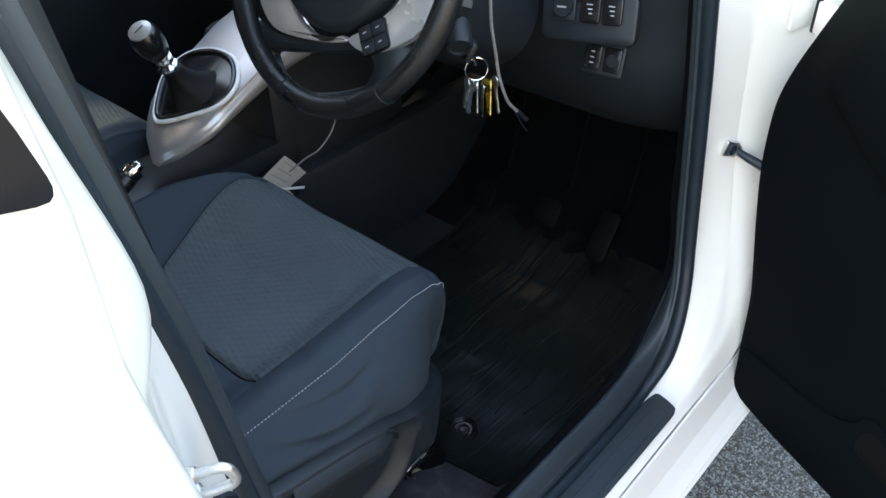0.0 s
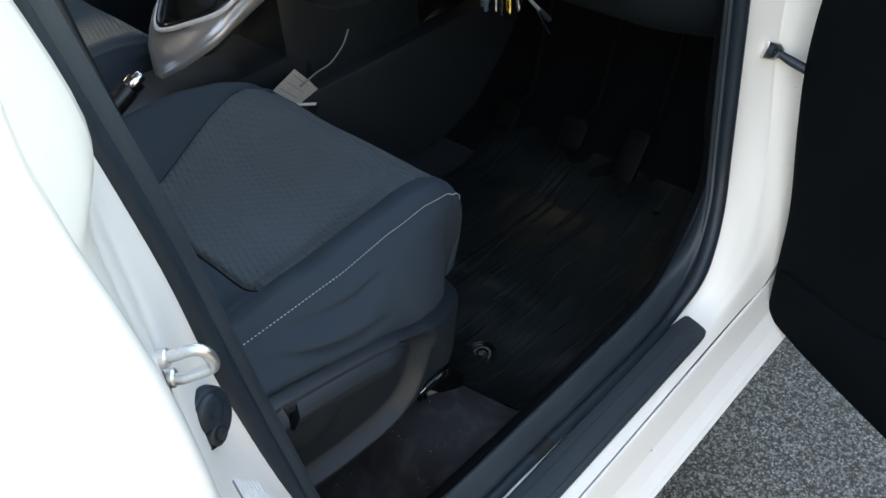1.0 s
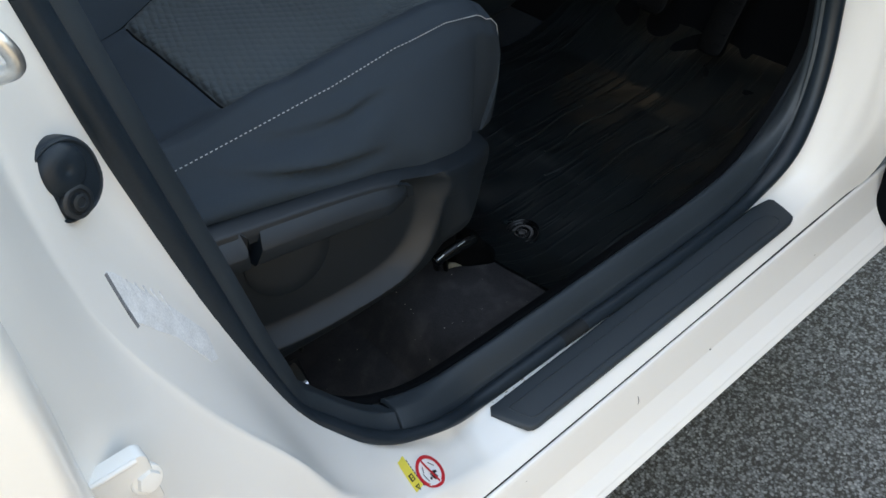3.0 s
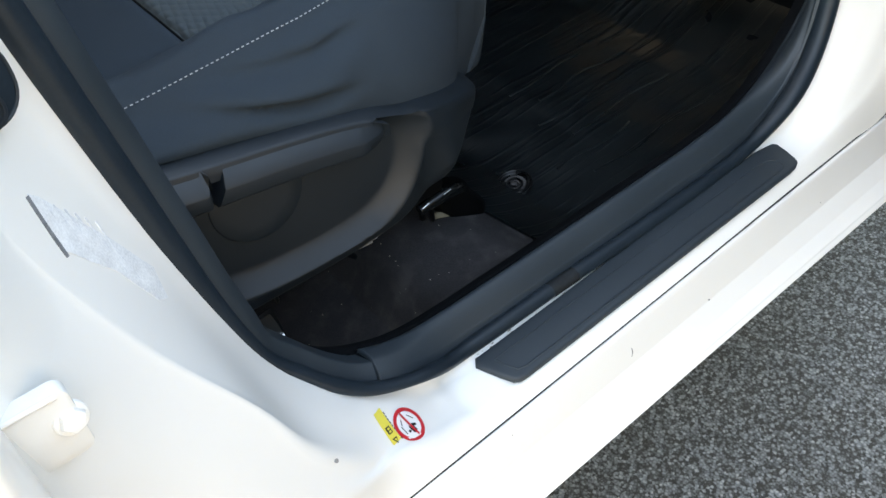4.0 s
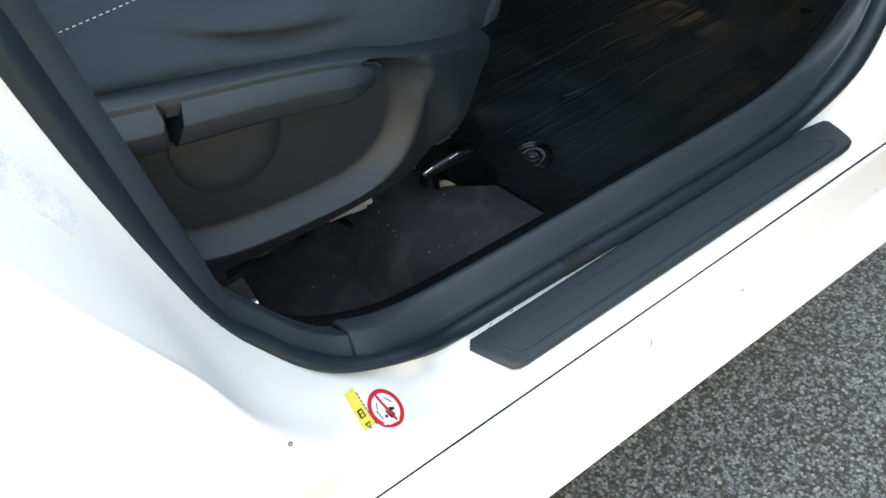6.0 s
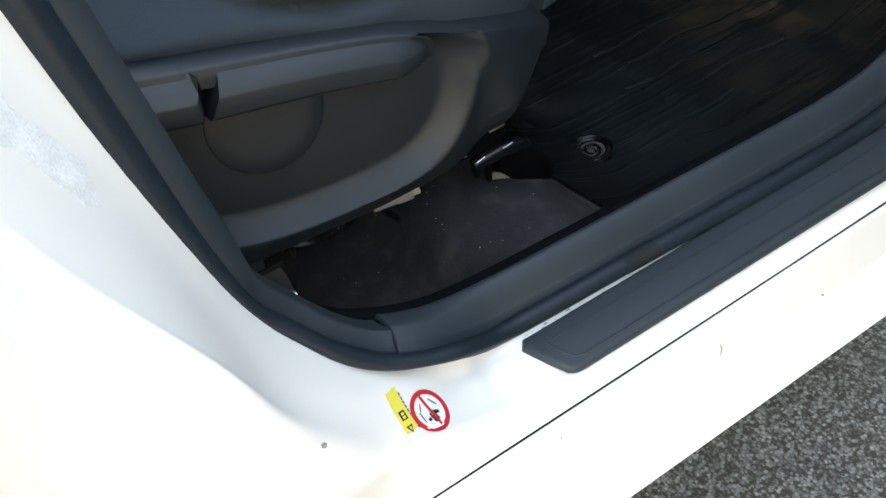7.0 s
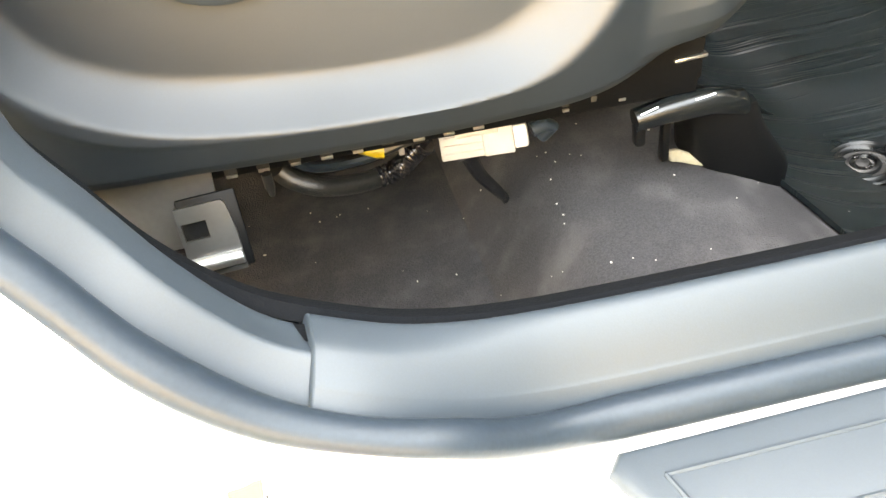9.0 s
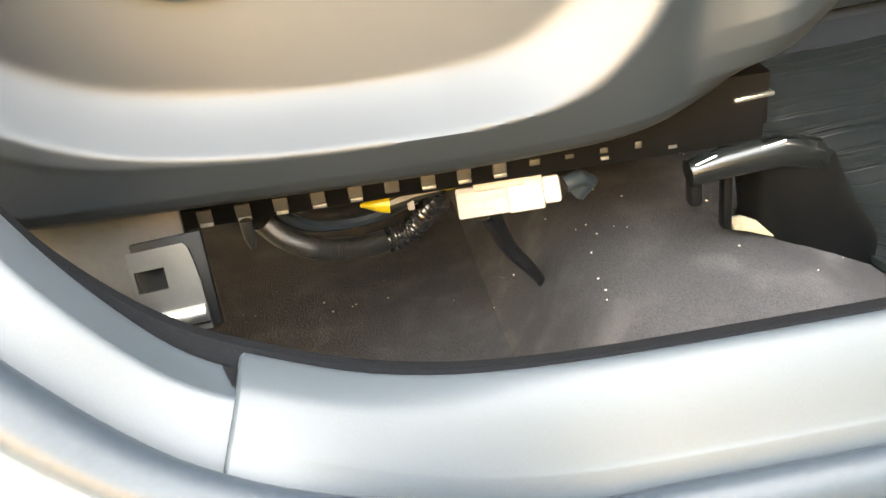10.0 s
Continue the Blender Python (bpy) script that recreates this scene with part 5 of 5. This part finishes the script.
for f, h in ((0, -.028), (0, -.016), (.12, -.011), (.5, -.008), (.85, -.011), (1, -.018), (1, -.03)):
    rows.append([WM @ Vector((a[0] + (b[0] - a[0]) * f, a[1] + (b[1] - a[1]) * f, h)) for a, b in zip(AROUND, OPENING)])
part("lower_spoke", sheet(rows, True), PLASTIC, wheel, "black lower spoke frame round an opening")
for name, o in (("left", [(-.150, -.018), (-.140, -.052), (-.116, -.079), (-.077, -.091), (-.02, -.098), (.012, -.097), (.004, -.090), (-.026, -.094), (-.066, -.073), (-.088, -.041), (-.100, -.006), (-.140, .004)]), ("right", [(.016, -.094), (.050, -.080), (.088, -.058), (.104, -.036), (.140, -.030), (.146, -.050), (.128, -.086), (.094, -.103), (.061, -.110), (.034, -.108)])):
    o = [tuple(p) for p in spline(o, 3, True)]
    sp = part("spoke_trim", plate(o, .010, WM @ Matrix.Translation((0, 0, -.014)), .003), SPOKE, wheel, "satin metal spoke trim")
    if name == "right":
        PM = WM @ pose(.060, -.093, -.006, 0, 0, 18)
        pad = part("button_pad", plate(rounded(.043, .036, .005), .005, PM, .0015), GLOSSY, sp, "four black buttons with pale marks")
        for du in (-.0102, .0102):
            for dv in (-.0084, .0084):
                part("button", plate(rounded(.0192, .0158, .0025), .0022, PM @ Matrix.Translation((du, dv, .0045)), .0008), PLASTIC, pad)
                part("mark", plate([(-.0032, -.0008), (.0022, -.0008), (.0032, .0008), (-.0022, .0008)], .0004, PM @ Matrix.Translation((du, dv, .0068))), THREAD, pad)
for s in (1, -1):
    part("spoke", plate([(.09 * s, -.02), (.172 * s, -.0), (.172 * s, -.06), (.10 * s, -.10)], .020, WM @ Matrix.Translation((0, 0, -.036)), .006), PLASTIC, wheel)
# Column shroud and lock.
column = thing("steering_column", (.42, .42, .94), "black plastic steering column shroud with ignition lock", "steering column")
axis = -wn_
rows = []
for t, a, b in ((.03, .040, .045), (.05, .055, .065), (.12, .062, .080), (.24, .068, .085), (.34, .070, .080)):
    c = WC + axis * t + Vector((0, 0, -.022))
    rows.append([c + Vector((0, 1, 0)) * a * math.cos(q) + wu * b * math.sin(q) for q in (2 * math.pi * k / 28 for k in range(28))])
part("shroud", sheet(rows, True, True), PLASTIC, column)
LK = facing((.359, .357, .893), (-.62, -.62, -.48), (0, 0, 1))
part("lock", lathe([(.019, -.03), (.019, .004), (.0165, .008), (.0130, .008), (.012, .005), (.0001, .005)], LK, 28), PLASTIC, column, "ignition lock barrel")
for k, pts in enumerate(([(.40, .345, 1.06), (.33, .27, 1.075), (.29, .22, 1.08)],)):
    part("stalk", tube(pts, .008, 10), PLASTIC, column)
keys = thing("key_bunch", (.397, .36, .79), "bunch of metal keys hanging on a split ring from the lock", "keys")
BRASS = material("brass", (.55, .42, .12), .3, 1, .1, 300, 0, 30)
part("key_head", rbox((.384, .358, .874), (.010, .022, .030), .004, pose(0, 0, 0, 10, 25, -40)), PLASTIC, keys)
part("fob_loop", tube([(.387, .360, .870), (.394, .359, .858), (.397, .359, .849)], .003, 8), CHROME, keys)
part("split_ring", tube([Vector((.399, .359, .842)) + .0165 * Vector((math.cos(a) * .75, math.cos(a) * -.62, math.sin(a))) for a in np.linspace(0, 6.283, 33)], .0014, 8), CHROME, keys)
for k, (dx, dz, m_, sw) in enumerate(((-.018, .0, STEEL, -9), (-.011, -.004, CHROME, -4), (-.004, -.008, STEEL, -1), (.003, -.012, CHROME, 2), (.010, -.006, BRASS, 5), (.016, -.004, BRASS, 8), (.021, .004, STEEL, 12))):
    m = pose(.402 + dx * .75, .356 - dx * .62, .830 + dz * .5 + .002 * math.sin(k * 3.7), 0, sw * 1.5 - 3, 62 + 30 * math.sin(k * 2.1))
    bm = plate(rounded(.017, .016, .006), .0022, m @ pose(0, 0, -.010, 90, 0, 0), .0006)
    plate([(-.0042, 0), (.0042, 0), (.0042, -.034), (.0010, -.040), (-.0042, -.036), (-.0030, -.028), (-.0042, -.022), (-.0028, -.015)], .0020, m @ pose(0, 0, -.017, 90, 0, 0), .0004, bm=bm)
    part("key", bm, m_, keys)
cable = thing("grey_cable", (.43, .32, .8), "thin grey spiral cable hanging below the dashboard", "cable")
SPIRAL = material("grey_sleeve", (.20, .20, .20), .6, 0, .1, 400, 0, 30)
cp = spline([(.386, .327, .982), (.388, .326, .922), (.398, .326, .877), (.406, .326, .842), (.417, .325, .812), (.429, .324, .789), (.448, .323, .769)], 12)
part("sleeve", tube(cp, [.0019 + .0007 * (k % 2) for k in range(len(cp))], 8), SPIRAL, cable)
part("plug", tube([cp[-1], (.471, .322, .746)], .0036, 10), PLASTIC, cable)
part("lead", tube(spline([(.434, .324, .787), (.459, .326, .749), (.494, .336, .712)], 6), .0011, 6), PLASTIC, cable)

# ---- console and gear lever ----
SL = .49
RINGED = material("pale_satin_metal", (.80, .80, .79), .3, .0, .04, 400, 0, 10)
CONS = facing((.241, .823, .7025 + SL * (.236 - .1626)), (-SL, 0, 1), (1, 0, SL))
console = thing("centre_console", (.3, .82, .3), "satin silver raised centre console around the gear lever", "console")
TOPZ = lambda x: .7015 + SL * (x - .1626)
rows = []
for k in range(26):
    t = k / 25
    x = .134 + .49 * t
    w = .088 * math.sqrt(min(1, t * 7 + .02)) + .012 * t
    z = TOPZ(x) - .03 * (1 - min(t * 5, 1)) ** 2 - .10 * max(0, t - .45)
    dep = .022 + .066 * t
    sec = [(-w * .80, -dep), (-w * .97, -dep * .85), (-w, -dep * .45), (-w * .93, -.010), (-w * .82, -.001), (0, .003), (w * .82, -.001), (w * .93, -.010), (w, -dep * .45), (w * .9, -dep)]
    rows.append([(x, .823 + u, z + v) for u, v in spline(sec, 2)])
part("bridge", sheet(rows, True, True), SILVER, console, "satin silver bridge", 50)
leaf = [tuple(p) for p in spline([(-.088, .012), (-.055, .052), (-.005, .084), (.045, .076), (.072, .030), (.068, -.030), (.030, -.075), (-.015, -.078), (-.055, -.040)], 6, True)]
part("gear_surround", tube([CONS @ Vector((x, y, .003)) for x, y in leaf + leaf[:1]], .0038, 10), RINGED, console, "bright ring round the gear boot")
part("inner_ring", tube([CONS @ Vector((x * .915, y * .915, .005)) for x, y in leaf + leaf[:1]], .0045, 10), GLOSSY, console)
part("boot_well", plate([(x * .96, y * .96) for x, y in leaf], .004, CONS, .001), GLOSSY, console)
part("storage", rbox((.0, .865, .44), (.85, .17, .32), .03), PLASTIC, console)
part("console_nose", rbox((.52, .88, .60), (.35, .20, .36), .04), PLASTIC, console)
part("ash_slot", plate(rounded(.05, .028, .004), .003, facing((.375, .80, TOPZ(.375) + .0), (-SL, 0, 1), (1, 0, SL)), .001), PLASTIC, console)
BOOT = material("soft_black_leather", (.006, .0068, .0078), .65, 0, .15, 700, .3, 12, spec=.3)
gear = thing("gear_lever", (.23, .81, .74), "gear lever with a black knob, chrome collar and leather boot", "gear lever")
base, top = Vector((.230, .818, .722)), Vector((.1600, .798, .851))
up_ = (top - base).normalized()
GM = facing(base, up_, (1, 0, 0))
L = (top - base).length
rows = []
for k in range(12):
    t = k / 11
    rad = .066 * (1 - t) ** 1.7 + .016
    rows.append([GM @ Vector(((rad * (1 + .07 * math.sin(5 * a + 6 * t))) * math.cos(a), (rad * (1 + .07 * math.sin(5 * a + 6 * t))) * math.sin(a) * .95, -.02 + t * L * .66)) for a in (2 * math.pi * q / 30 for q in range(30))])
part("boot", sheet(rows, True, True), BOOT, gear, "creased black leather gear boot", 80)
part("collar", lathe([(.0125, L * .56), (.0150, L * .57), (.0155, L * .60), (.0120, L * .62), (.0095, L * .64), (.0095, L * .66), (.0140, L * .68), (.0145, L * .71), (.0100, L * .735), (.0085, L * .74)], GM, 28), CHROME, gear, "ribbed chrome collar")
part("trigger", tube([GM @ Vector((-.012, -.008, L * .68)), GM @ Vector((-.021, -.014, L * .70))], .0035, 8), CHROME, gear)
part("knob", lathe([(.0100, L * .73), (.0150, L * .76), (.0200, L * .82), (.0240, L * .93), (.0245, L * 1.02), (.0225, L * 1.10), (.0180, L * 1.14), (.0001, L * 1.15)], GM, 32), GLOSSY, gear, "glossy black knob")
part("knob_cap", lathe([(.0190, L * 1.130), (.0184, L * 1.150), (.0165, L * 1.158), (.0001, L * 1.160)], GM, 28), SILVER, gear, "silver shift pattern cap")
part("pattern", plate([(-.008, -.001), (.008, -.001), (.008, .001), (-.008, .001)], .001, GM @ Matrix.Translation((0, 0, L * 1.160))), INK, gear)
brake = thing("handbrake", (.0, .81, .6), "black handbrake grip with a chrome button beside the seat", "handbrake")
hb0, hb1 = Vector((.080, .808, .650)), Vector((-.112, .808, .546))
hd = (hb1 - hb0).normalized()
part("grip", lathe([(.0145, 0), (.0165, .01), (.0165, .06), (.0150, .12), (.0140, .21)], facing(hb0, hd, (0, 1, 0)), 24), LEATHER, brake)
part("collar", lathe([(.0172, -.010), (.0172, .004), (.0160, .006)], facing(hb0, hd, (0, 1, 0)), 24), CHROME, brake)
part("button", lathe([(.0085, -.022), (.0095, -.020), (.0095, -.008), (.0001, -.008)][::-1], facing(hb0, hd, (0, 1, 0)), 20), CHROME, brake, "chrome push button")
card = thing("paper_card", (.34, .75, .50), "creased beige paper card tucked between seat and console", "paper card")
CARD = material("beige_paper", (.50, .47, .42), .85, 0, .12, 500, 0, 60)
part("sheet_of_card", thick([[(.3365, .7480, .5895), (.366, .753, .554), (.3925, .7572, .5165)], [(.2960, .7470, .5755), (.328, .751, .540), (.364, .753, .508)], [(.2550, .7455, .5600), (.296, .748, .528), (.336, .7487, .4975)]], (.001, .001, -.001)), CARD, card)
part("white_strip", thick([[(.262, .741, .5570), (.312, .739, .5370), (.362, .738, .5170)], [(.268, .7405, .5515), (.314, .738, .5320), (.359, .737, .5130)]], (0, -.002, .001)), LABEL_WHITE, card)
part("dark_clip", rbox((.358, .742, .503), (.014, .006, .026), .002, pose(0, 0, 0, 0, 30, 0)), RUBBER, card)
for k in range(4):
    part("text_bar", tube([Vector((.332 - k * .016, .7455, .580 - k * .0055)), Vector((.360 - k * .014, .7505, .547 - k * .006))], .0007, 4), DIRT, card)
wire = thing("loose_wire", (.40, .72, .58), "thin grey wire beside the console", "wire")
part("strand", tube(spline([(.441, .72, .630), (.424, .72, .606), (.394, .722, .585), (.372, .734, .573), (.338, .744, .556)], 8), .0016, 6), SPIRAL, wire)

CYAN = material("pale_cyan_plastic", (.22, .52, .58), .4, 0, .1, 300, 0, 40)
packet = thing("small_packet", (-.02, .78, .655), "small pale cyan packet with a white cord loop beside the handbrake", "packet")
part("sachet", rbox((-.018, .778, .655), (.022, .012, .018), .003, pose(0, 0, 0, 0, 20, 15)), CYAN, packet)
part("cord", tube(spline([(-.030, .778, .650), (-.040, .780, .663), (-.030, .780, .676), (-.010, .780, .679), (.010, .780, .672)], 6), .0014, 6), LABEL_WHITE, packet, "white cord")
part("cord_end", rbox((.014, .780, .667), (.008, .006, .010), .002), RUBBER, packet)

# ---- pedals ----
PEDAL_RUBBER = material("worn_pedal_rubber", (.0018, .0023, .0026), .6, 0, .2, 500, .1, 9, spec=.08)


def pedal(x, y, z, w, h, name, label):
    p = thing(name, (x, y, z), label, "pedal", "pedals")
    m = facing((x, y, z), (-.82, 0, .57), (0, -1, 0))
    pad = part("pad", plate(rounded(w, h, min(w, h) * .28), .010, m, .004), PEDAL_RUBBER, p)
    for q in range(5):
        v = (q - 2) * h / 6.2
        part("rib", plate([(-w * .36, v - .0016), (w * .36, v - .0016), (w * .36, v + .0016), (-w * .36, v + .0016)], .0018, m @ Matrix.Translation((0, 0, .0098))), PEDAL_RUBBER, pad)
    part("arm", tube([m @ Vector((0, h * .3, -.002)), m @ Vector((0, h * .3 + .05, -.05)), (x + .16, y, z + .28)], .006, 8), FELT_AND_SHADE, p)


pedal(.752, .322, .372, .046, .105, "accelerator_pedal", "long black rubber accelerator pedal")
pedal(.738, .444, .384, .058, .060, "brake_pedal", "black rubber brake pedal")
pedal(.746, .612, .354, .056, .060, "clutch_pedal", "black rubber clutch pedal")

# ---- passenger seat beyond the console ----
other = thing("passenger_seat", (0, 1.17, .30), "dark grey cloth passenger seat beyond the console", "car seat", "front seats")
seat_cushion(other, 1.17, 0.0)
seat_back(other, 1.17)
part("seat_base", rbox((-.05, 1.17, .36), (.50, .38, .20), .02), PLASTIC, other)
